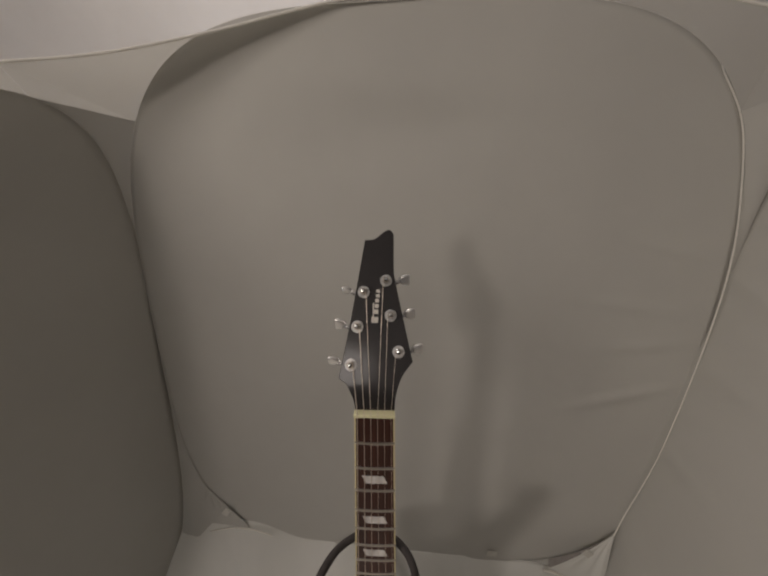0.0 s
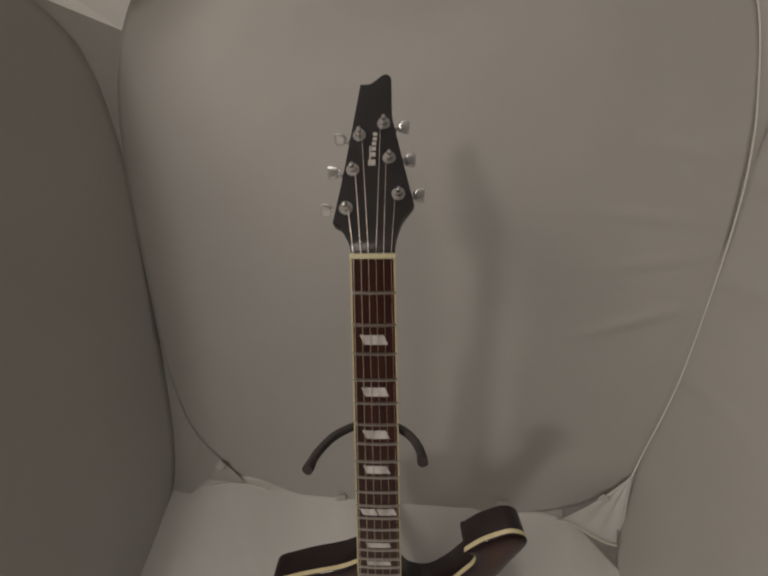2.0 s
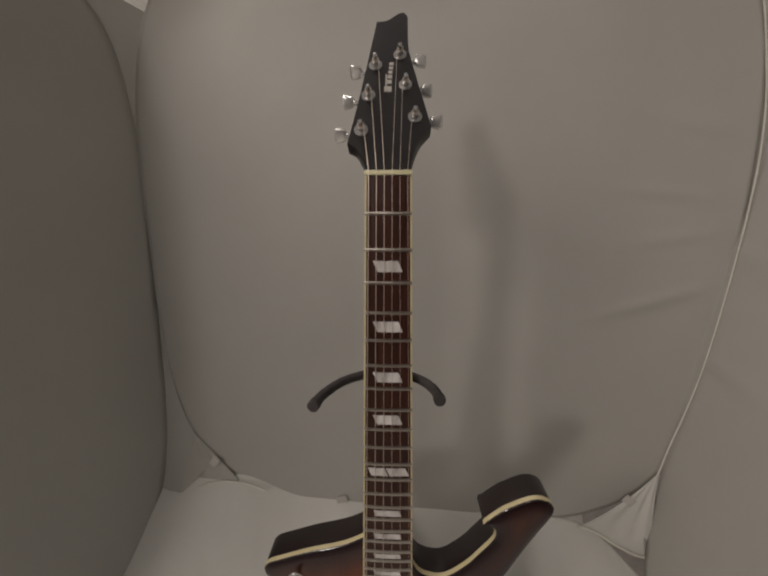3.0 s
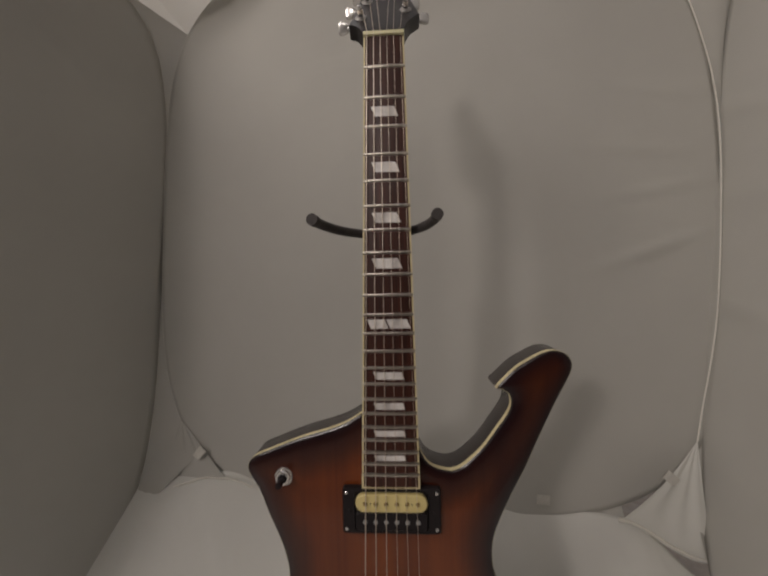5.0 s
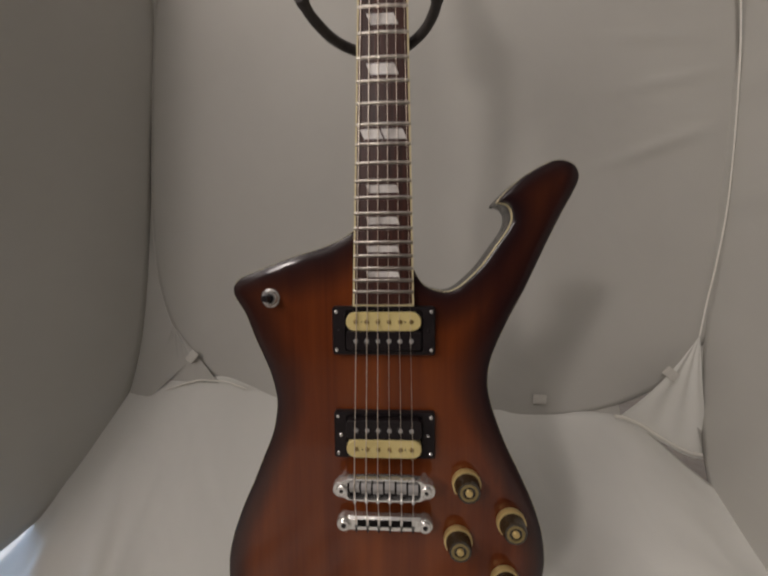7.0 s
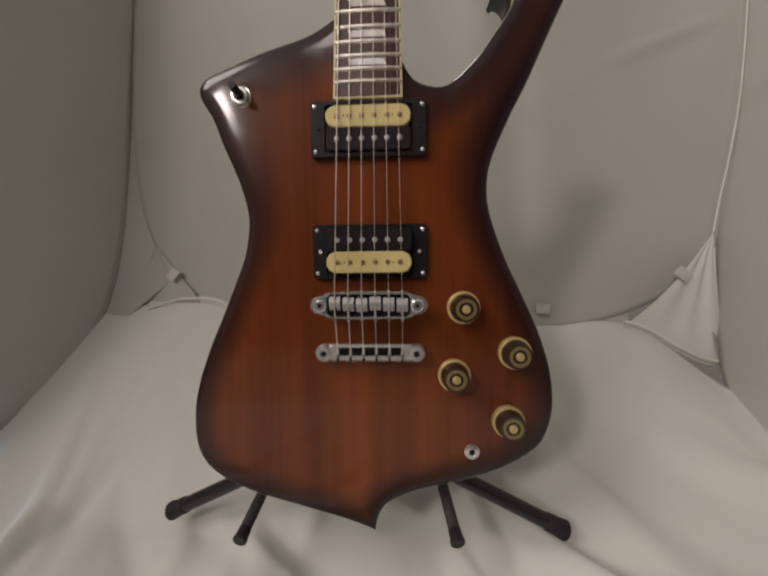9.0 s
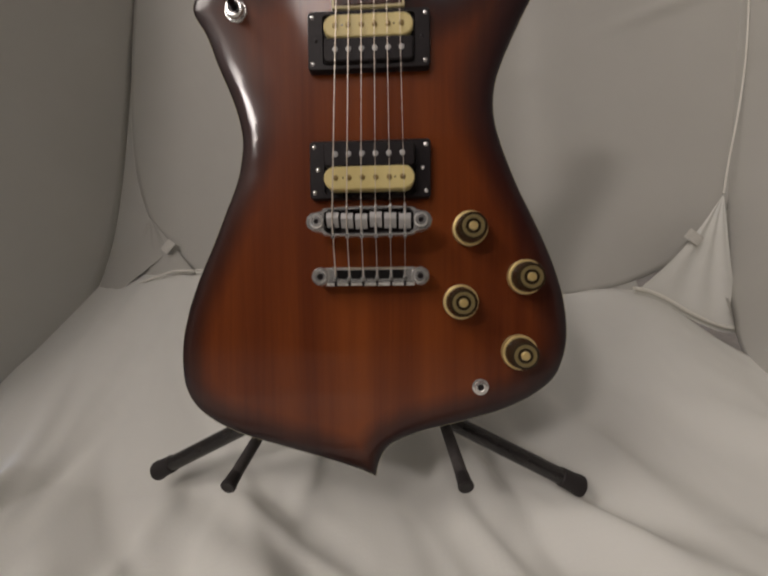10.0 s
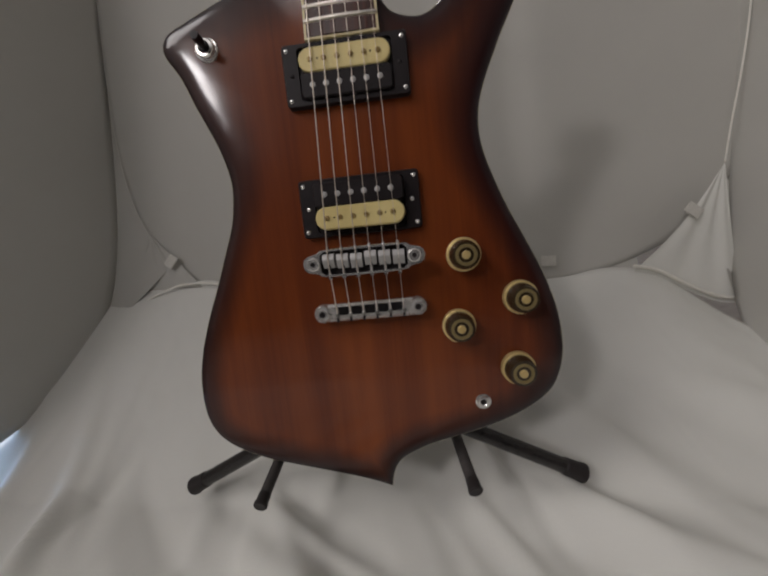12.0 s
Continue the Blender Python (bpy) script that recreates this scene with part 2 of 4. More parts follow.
def rounded(w, h, r, seg=6):
    """A rectangle with round corners, in the plane."""
    out = []
    for cx, cy, a0 in ((w / 2 - r, h / 2 - r, 0), (r - w / 2, h / 2 - r, 90), (r - w / 2, r - h / 2, 180), (w / 2 - r, r - h / 2, 270)):
        for k in range(seg + 1):
            a = radians(a0 + 90 * k / seg)
            out.append((cx + r * math.cos(a), cy + r * math.sin(a)))
    return out


def prism(bm, m, outline, height, bevel=0.0, base=0.0):
    """Raise a flat outline from z = base to z = height, with its upper rim softened."""
    lo = [bm.verts.new(m @ Vector((x, y, base))) for x, y in outline]
    mid = [bm.verts.new(m @ Vector((x, y, height - bevel))) for x, y in outline]
    n = len(outline)
    for i in range(n):
        j = (i + 1) % n
        bm.faces.new((lo[i], lo[j], mid[j], mid[i]))
    top = mid
    if bevel:
        cx, cy = sum(p[0] for p in outline) / n, sum(p[1] for p in outline) / n
        top = []
        for i, (x, y) in enumerate(outline):
            (ax, ay), (bx, by) = outline[i - 1], outline[(i + 1) % n]
            tx, ty = bx - ax, by - ay
            s = bevel / max(1e-9, math.hypot(tx, ty))
            nx, ny = -ty * s, tx * s
            if nx * (cx - x) + ny * (cy - y) < 0 and n < 40:
                nx, ny = -nx, -ny
            top.append(bm.verts.new(m @ Vector((x + nx, y + ny, height))))
        for i in range(n):
            j = (i + 1) % n
            bm.faces.new((mid[i], mid[j], top[j], top[i]))
    bm.faces.new(top)
    bm.faces.new(lo[::-1])


def frame_ring(bm, m, outer, inner, height, bevel=0.0012):
    """A flat frame: outer and inner outlines have the same count."""
    n = len(outer)
    levels = [(outer, 0.0), (outer, height - bevel), ([(x * 0.985, y * 0.97) for x, y in outer], height), (inner, height), (inner, 0.0)]
    rings = [[bm.verts.new(m @ Vector((x, y, z))) for x, y in o] for o, z in levels]
    for lo, hi in zip(rings, rings[1:]):
        for i in range(n):
            j = (i + 1) % n
            bm.faces.new((lo[i], lo[j], hi[j], hi[i]))


# ---------------------------------------------------------------- the tent: rounded panels of cloth, open at the top and the front
def supers(a, n):
    c, s = math.cos(a), math.sin(a)
    return math.copysign(abs(c) ** (2 / n), c), math.copysign(abs(s) ** (2 / n), s)


class Panel:
    """A rounded square of cloth in a wire loop. u and v span it, depth() pushes it out of its plane."""

    def __init__(self, centre, u, v, a, b, n, depth):
        self.c, self.u, self.v = Vector(centre), Vector(u).normalized(), Vector(v).normalized()
        self.a, self.b, self.n, self.depth = a, b, n, depth
        self.w = self.u.cross(self.v).normalized()

    def place(self, x, y, r):
        x, y = x * self.a, y * self.b
        return self.c + x * self.u + y * self.v + self.depth(x, y, r) * self.w

    def at(self, s, t):
        """A point of the square -1..1, drawn into the rounded outline."""
        r = max(abs(s), abs(t))
        f = r / max(1e-9, (abs(s) ** self.n + abs(t) ** self.n) ** (1 / self.n))
        return self.place(s * f, t * f, r)

    def edge(self, deg):
        return self.place(*supers(radians(deg), self.n), 1.0)


def billow(amount, seed, rough=0.004, pulls=()):
    def depth(x, y, r):
        d = amount * (1 - r * r) + rough * min(1, 4 * (1 - r)) * noise.noise(Vector((x * 3.0, y * 3.0, seed)))
        for cx, cy, head, length, width, height in pulls:
            c, s = math.cos(radians(head)), math.sin(radians(head))
            along, across = (x - cx) * c + (y - cy) * s, -(x - cx) * s + (y - cy) * c
            d += height * math.exp(-(across / width) ** 2 - (along / length) ** 2)
        return d
    return depth


def ramp(v, lo, hi):
    t = max(0.0, min(1.0, (v - lo) / (hi - lo)))
    return t * t * (3 - 2 * t)


def floor_rise(x, y):
    """The cloth sweeps up to the rear panel, highest at both ends."""
    lift = 0.17 + 0.045 * ramp(-x, 0.20, 0.36) + 0.012 * ramp(x, 0.29, 0.40) - 0.064 * ramp(x, 0.40, 0.545)
    return lift * max(0.0, (y - 0.10) / 0.25) ** 1.5


rng = random.Random(11)
FOLDS = []  # x, y, heading, length, width, height of each crease
for k in range(26):     # long soft folds that fan out from under the guitar
    fx = -0.58 + 1.2 * (k + rng.random()) / 26
    lean_out = 97 + (fx + 0.6) * 52 + rng.uniform(-12, 12)
    flat = 0.45 if fx > 0.3 else 1.0
    FOLDS.append((fx, rng.uniform(-0.22, 0.16), lean_out, rng.uniform(0.14, 0.30), rng.uniform(0.016, 0.030), flat * rng.choice((1, 1, -1)) * rng.uniform(0.009, 0.019)))
for k in range(64):     # short creases
    fx = -0.6 + 1.26 * (k + rng.random()) / 64
    lean_out = 100 + (fx + 0.6) * 42 + rng.uniform(-26, 26)
    flat = 0.4 if fx > 0.25 else 1.0
    FOLDS.append((fx, rng.uniform(-0.25, 0.32), lean_out, rng.uniform(0.05, 0.15), rng.uniform(0.009, 0.015), flat * rng.choice((1, 1, -1)) * rng.uniform(0.003, 0.007)))
CREASES = [(fx, fy, math.cos(radians(head)), math.sin(radians(head)), *rest) for fx, fy, head, *rest in FOLDS]


def floor_z(x, y):
    """The floor cloth's height over the guitar's frame."""
    z = (y * math.sin(radians(LEAN)) - 0.902) / math.cos(radians(LEAN)) + floor_rise(x, y + 0.061 * x)
    fold = 0.0
    for fx, fy, c, s, length, width, height in CREASES:
        along = (x - fx) * c + (y - fy) * s
        if abs(along) > 2.4 * length:
            continue
        across = -(x - fx) * s + (y - fy) * c + 0.012 * math.sin(along * 11 + fx * 40)
        if abs(across) < 2.6 * width:
            fold += height * math.exp(-(across / width) ** 2 - (along / length) ** 2)
    if fold < 0:        # the carpet below stops the hollows
        fold = -0.005 * (1 - math.exp(fold / 0.005))
    return z + fold + 0.0015 * noise.noise(Vector((x * 9, y * 9, 3.1)))


class Floor(Panel):
    def place(self, x, y, r):
        x, y = self.c.x + x * self.a, self.c.y + y * self.b
        y -= 0.061 * x
        return Vector((x, y, floor_z(x, y)))


# creases where the wire loops pull the cloth: x, y, heading, length, width, height
PULLS = [(0.43, -0.10, 18, 0.09, 0.010, 0.006), (0.46, 0.02, 8, 0.08, 0.009, 0.005), (0.42, 0.10, -6, 0.09, 0.010, 0.005), (0.47, 0.21, -14, 0.08, 0.010, 0.005),
         (0.0, 0.41, 4, 0.26, 0.045, -0.006), (-0.1, 0.49, -6, 0.22, 0.035, 0.005), (0.22, -0.32, 84, 0.25, 0.045, 0.005)]
SIDE_PULLS = [(-0.16, 0.1, 10, 0.08, 0.012, 0.005), (-0.15, 0.26, -8, 0.09, 0.012, 0.005), (-0.16, -0.1, 4, 0.08, 0.010, 0.004)]
BACK = Panel((0.05, 0.345, -0.09), (1, -0.061, 0), (0, 0, 1), 0.565, 0.60, 3.7, billow(-0.004, 1.0, 0.006, PULLS))
LEFT = Panel((-0.65, -0.012, -0.306), (-0.33, -1, -0.3), (0.03, 0, 1), 0.436, 0.61, 4.5, billow(0.004, 2.0, 0.006))
RIGHT = Panel((0.60, 0.11, -0.25), (0.03, -1, -0.3), (0.12, 0, 1), 0.22, 0.64, 4.5, billow(-0.004, 3.0, 0.006, SIDE_PULLS))
FLOOR = Floor((-0.03, -0.18, 0), (1, 0, 0), (0, 1, 0), 0.62, 0.53, 7.0, None)


def panel_mesh(name, panel, material, across, along, label):
    bm = bmesh.new()
    rows = [[bm.verts.new(panel.at(2 * i / across - 1, 2 * k / along - 1)) for k in range(along + 1)] for i in range(across + 1)]
    for lo, hi in zip(rows, rows[1:]):
        for k in range(along):
            bm.faces.new((lo[k], hi[k], hi[k + 1], lo[k + 1]))
    ob = link(name, bm, material)
    ob.matrix_basis = REST
    thick = ob.modifiers.new("thickness", "SOLIDIFY")
    thick.thickness, thick.offset = 0.002, 0.0
    return tagged(ob, label, kind="structure")


def piping(name, panel, radius, first=0, last=360):
    bm = bmesh.new()
    count = (last - first) * 4 // 9
    whole = last - first == 360
    tube(bm, [panel.edge(first + (last - first) * k / count) for k in range(count if whole else count + 1)], radius, 6, closed=whole)
    ob = link(name, bm, PIPING)
    ob.matrix_basis = REST
    return tagged(ob, "thin pale piping sewn round a tent panel", kind="structure")


# rear and side panels carry their shade in a darker cloth colour
panel_mesh("wall_back", BACK, CLOTH_SHADED, 130, 130, "off-white nylon rear panel of a photo tent, toned darker as shade")
panel_mesh("wall_left", LEFT, CLOTH_SHADED, 60, 90, "off-white nylon side panel of a photo tent, toned darker as shade")
panel_mesh("wall_right", RIGHT, CLOTH_SHADED, 50, 90, "off-white nylon side panel of a photo tent, toned darker as shade")
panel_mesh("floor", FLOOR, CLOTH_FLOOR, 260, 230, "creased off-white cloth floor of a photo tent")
piping("trim", BACK, 0.0011, 45, 260)
piping("trim", LEFT, 0.0012)


FRONT = Vector((0.02, -0.27, -0.63))


def seam(points, radius, nearer=0.0):
    """A run of pale edging, drawn in towards the tent's opening and back to the cloth at its far end."""
    bm = bmesh.new()
    run = []
    for k, p in enumerate(points):
        p = Vector(p)
        run.append(p + (FRONT - p).normalized() * nearer * (1 - (k / (len(points) - 1)) ** 5))
    tube(bm, spline(run, 10), radius, 8)
    ob = link("trim", bm, PIPING)
    ob.matrix_basis = REST
    tagged(ob, "pale edging tape along a seam of the photo tent", kind="structure")


def crest(x):
    """The highest line of the floor cloth's sweep, as seen from the tent's opening."""
    def rise(y):
        return (floor_z(x, y) - FRONT.z) / math.hypot(x - FRONT.x, y - FRONT.y)
    y = max((0.08 + 0.004 * k - 0.061 * x for k in range(67)), key=rise)
    return Vector((x, y, floor_z(x, y)))


def floor_seam(x0, x1, radius, nearer, drop=0.0):
    """Edging tape along the crest of the floor cloth, sinking to its outer end."""
    run = [crest(x0 + (x1 - x0) * k / 8) + Vector((0, 0, 0.9 * radius)) for k in range(9)]
    for p in run:
        p.z -= drop * ramp(-p.x, 0.39, 0.51)
    seam([p + (FRONT - p).normalized() * nearer for p in run], radius)


floor_seam(-0.508, -0.30, 0.0017, 0.020, 0.032)
floor_seam(0.402, 0.556, 0.0028, 0.018)
CORNER = [crest(0.405), crest(0.548), Vector((0.5385, 0.306, -0.524))]
seam([CORNER[2], (0.557, 0.312, -0.463), (0.575, 0.312, -0.39), (0.592, 0.311, -0.30), (0.604, 0.311, -0.20), (0.612, 0.310, -0.10),
      (0.618, 0.310, 0.0), (0.618, 0.310, 0.10), (0.606, 0.311, 0.20), (0.572, 0.313, 0.33), BACK.edge(45)], 0.0013, 0.028)


def slack(x0, x1, apex, material, sag, low, high):
    """A slack three-sided piece of cloth from the floor's crest up to an apex on the rear panel's rim."""
    bm = bmesh.new()
    rows = []
    for i in range(25):
        u = i / 24
        foot = crest(x0 + (x1 - x0) * u) + Vector((0, 0.003, -0.006))
        row = []
        for k in range(21):
            w = k / 20
            q = foot.lerp(apex, w) + Vector(sag) * (1 - u) * math.sin(w * math.pi)
            q.y += (1 - w) * w * (0.010 * math.sin(u * math.pi) + 0.006 * math.sin(u * 19 + w * 3))
            row.append(bm.verts.new(q + (FRONT - q).normalized() * (low + (high - low) * w)))
        rows.append(row)
    for lo, hi in zip(rows, rows[1:]):
        for k in range(20):
            bm.faces.new((lo[k], lo[k + 1], hi[k + 1], hi[k]))
    ob = link("trim_gusset", bm, material)
    ob.matrix_basis = REST
    tagged(ob, "slack off-white cloth corner of a photo tent", kind="structure")


# the right corner takes the paler floor cloth to look lit
slack(0.402, 0.556, CORNER[2], CLOTH_FLOOR, (0.008, 0, -0.008), 0.014, 0.024)
slack(-0.36, -0.53, BACK.edge(213), CLOTH_SHADED, (0, 0, 0), 0.011, 0.003)


def gusset(a, a0, a1, b, b0, b1):
    """Cloth between the rims of two panels, with a shallow sag."""
    bm = bmesh.new()
    rows = []
    for k in range(25):
        t = k / 24
        p, q = a.edge(a0 + (a1 - a0) * t), b.edge(b0 + (b1 - b0) * t)
        rows.append([bm.verts.new(p.lerp(q, s / 6)) for s in range(7)])
    for lo, hi in zip(rows, rows[1:]):
        for s in range(6):
            bm.faces.new((lo[s], lo[s + 1], hi[s + 1], hi[s]))
    ob = link("trim_gusset", bm, CLOTH_SHADED)
    ob.matrix_basis = REST
    tagged(ob, "off-white cloth gusset joining two tent panels", kind="structure")


# angles: back u = +x, v = up; sides u = towards the front, v = up; floor u = +x, v = to the back
gusset(BACK, 147, 225, LEFT, 116, 225)
gusset(BACK, 33, -45, RIGHT, 116, 225)
gusset(BACK, 236.4, 295.7, FLOOR, 96.3, 72.4)
# the hem of the open top, from the front of one side over the rear panel to the other side
HEM = spline([(-0.66, 0.02, 0.318), (-0.585, 0.12, 0.352), (-0.51, 0.20, 0.385), (-0.40, 0.26, 0.415), (-0.265, 0.31, 0.458),
              (-0.07, 0.338, 0.508), (0.15, 0.34, 0.530), (0.40, 0.32, 0.515), (0.56, 0.27, 0.46), (0.66, 0.15, 0.42), (0.70, 0.04, 0.39)], 6)


def strip(panel, g0, g1, first, last):
    """Cloth between a panel's rim and a run of the hem."""
    bm = bmesh.new()
    run = HEM[first:last + 1]
    rows = []
    for k, q in enumerate(run):
        p = panel.edge(g0 + (g1 - g0) * k / (len(run) - 1))
        sag = Vector((0, -0.006 * noise.noise(Vector((k * 0.35, g0, 2.0))), 0.006 * noise.noise(Vector((k * 0.3, g1, 5.0)))))
        rows.append([bm.verts.new(p.lerp(q, n / 6) + sag * math.sin(math.pi * n / 6)) for n in range(7)])
    for lo, hi in zip(rows, rows[1:]):
        for n in range(6):
            bm.faces.new((lo[n], lo[n + 1], hi[n + 1], hi[n]))
    ob = link("trim_gusset", bm, CLOTH_HEM)
    ob.matrix_basis = REST
    tagged(ob, "off-white cloth strip under the tent's open top", kind="structure")


strip(BACK, 147, 33, 12, 48)
strip(LEFT, 84, 116, 0, 12)
strip(RIGHT, 116, 60, 48, 60)
bm = bmesh.new()
tube(bm, HEM, 0.0022, 6)
ob = link("trim", bm, PIPING)
ob.matrix_basis = REST
tagged(ob, "thin pale hem round the tent's open top", kind="structure")
for corner in ([BACK.edge(147), LEFT.edge(116), HEM[12]], [BACK.edge(33), RIGHT.edge(116), HEM[48]]):
    bm = bmesh.new()
    bm.faces.new([bm.verts.new(p) for p in corner])
    ob = link("trim_gusset", bm, CLOTH_HEM)
    ob.matrix_basis = REST
    tagged(ob, "off-white cloth corner piece of a photo tent", kind="structure")

# ---------------------------------------------------------------- the room round the tent


def slab(name, centre, size, material, label):
    bm = bmesh.new()
    box(bm, Matrix.Translation(centre), *size)
    return tagged(link(name, bm, material, False), label, kind="structure")


slab("room_floor", (0, -0.9, -0.06), (5.2, 5.4, 0.1), CARPET, "dull carpet under the photo tent")
slab("room_ceiling", (0, -0.9, 2.55), (5.2, 5.4, 0.1), PLASTER, "painted ceiling of the room")
slab("wall_north", (0, 1.85, 1.25), (5.2, 0.1, 2.5), PLASTER, "painted room wall behind the tent")
# south side is never in view: added dark for lacquer and chrome to reflect
slab("wall_south", (0, -3.65, 1.25), (5.2, 0.1, 2.5), DARK_BACKDROP, "unseen dark wall facing the tent, added for dark reflections")
slab("wall_east", (2.65, -0.9, 1.25), (0.1, 5.4, 2.5), PLASTER, "painted room wall beside the tent")
slab("wall_west", (-2.65, -0.9, 1.25), (0.1, 5.4, 2.5), PLASTER, "painted room wall beside the tent")

# ---------------------------------------------------------------- the guitar
guitar = tagged(new("electric_guitar"), "sunburst solid-body electric guitar with hooked horn, leaning on a stand", "guitar")
guitar.matrix_basis = REST
SLOPE, HEAD = -0.0896, 0.52
MM = 0.001


def plane_at(slope, x, y, z):
    up = Vector((0, slope, 1)).normalized()
    out = Vector((0, -1, slope)).normalized()
    m = Matrix((Vector((1, 0, 0)), up, out)).transposed().to_4x4()
    return Matrix.Translation((x, y, z)) @ m


def on_body(x, z, h=0.0):
    """A place on the body's face, in millimetres; local z points out of the face."""
    return plane_at(SLOPE, x * MM, 0.0119 + SLOPE * (z * MM + 0.5), z * MM) @ Matrix.Translation((0, 0, h * MM))


def on_neck(x, z, h=0.0):
    return plane_at(0.0, x * MM, 0.0, z * MM) @ Matrix.Translation((0, 0, h * MM))


def on_head(x, z, h=0.0):
    return plane_at(HEAD, x * MM, 0.0113 + HEAD * (z * MM - 0.012), z * MM) @ Matrix.Translation((0, 0, h * MM))


# outline of the body, run by run, in millimetres
UPPER_LEFT = [(-27.1, -393.7), (-43.8, -403.8), (-61.5, -410.8), (-85.5, -417.8), (-105.4, -424.9), (-125.3, -432.9), (-138.9, -438.4), (-145.2, -443.9), (-147.4, -450), (-145.5, -458), (-136.1, -474.1), (-127.6, -497.2)]
WAIST_LEFT = [(-127.6, -497.2), (-115.1, -527.3), (-109.3, -547.4), (-107.3, -563.4), (-109.6, -582.5), (-113.9, -598.6), (-123.5, -621.7), (-134, -646.8), (-146.7, -674.9), (-156.6, -701)]
BOUT_LEFT = [(-156.6, -701), (-162.7, -726.1), (-164.3, -751.2), (-161.3, -771.3), (-151.7, -787.4), (-134.1, -800.4), (-109.9, -811), (-85.7, -818), (-57.5, -825.5), (-30.2, -833.1), (-12.1, -839.1), (1.5, -844.6)]
BOUT_RIGHT = [(1.5, -844.6), (4, -832.6), (9.1, -822.5), (18.1, -815), (38.3, -806.4), (60.5, -800.4), (86.7, -793.4), (108.9, -785.9), (130, -775.3), (147.2, -761.3), (155.2, -744.2), (158.1, -726.1), (157.3, -707)]
WAIST_RIGHT = [(157.3, -707), (153.4, -686.9), (144, -658.8), (131.5, -630.7), (119, -604.6), (109.2, -580), (102.5, -559.4), (99.6, -541.3), (101.2, -521.3), (107.9, -501.2), (119.5, -475.1)]
HORN = [(119.5, -475.1), (131.8, -451), (142.9, -425.9), (153.2, -402.8), (163.6, -380.7), (174, -360.6), (178.2, -349.5), (177.1, -341.5), (171.9, -335.5), (161.5, -332.5), (151.1, -334.5), (137.5, -341.5), (125, -349.5), (109.4, -364.6), (105.8, -369.6)]
HOOK = [(105.8, -369.6), (113.6, -371.1), (118.8, -376.7), (119.8, -385.7), (115.7, -395.7), (105.3, -410.8), (93.9, -426.9), (82.5, -438.9), (71.1, -448.5), (60.7, -452.5), (49.2, -451), (39.7, -446.9), (33.4, -439.9), (26.1, -425.9)]


def body_outline():
    pts = []
    for run in (UPPER_LEFT, WAIST_LEFT, BOUT_LEFT, BOUT_RIGHT, WAIST_RIGHT, HORN, HOOK):
        pts += spline([(x, z, 0) for x, z in run], 5)[:-1]
    pts += [Vector((26.1, -425.9, 0))]
    return [(p.x, p.y) for p in pts]


def rim_distance(p, outline):
    best = 1e9
    for (ax, ay), (bx, by) in zip(outline, outline[1:] + outline[:1]):
        dx, dy = bx - ax, by - ay
        t = max(0.0, min(1.0, ((p[0] - ax) * dx + (p[1] - ay) * dy) / max(1e-9, dx * dx + dy * dy)))
        best = min(best, math.hypot(p[0] - ax - t * dx, p[1] - ay - t * dy))
    return best


def inside(p, outline):
    odd = False
    for (ax, ay), (bx, by) in zip(outline, outline[1:] + outline[:1]):
        if (ay > p[1]) != (by > p[1]) and p[0] < (bx - ax) * (p[1] - ay) / (by - ay) + ax:
            odd = not odd
    return odd


def inward(outline, amount):
    out = []
    n = len(outline)
    for i, (x, y) in enumerate(outline):
        (ax, ay), (bx, by) = outline[i - 1], outline[(i + 1) % n]
        tx, ty = bx - ax, by - ay
        s = amount / max(1e-9, math.hypot(tx, ty))
        out.append((x - ty * s, y + tx * s))
    return out


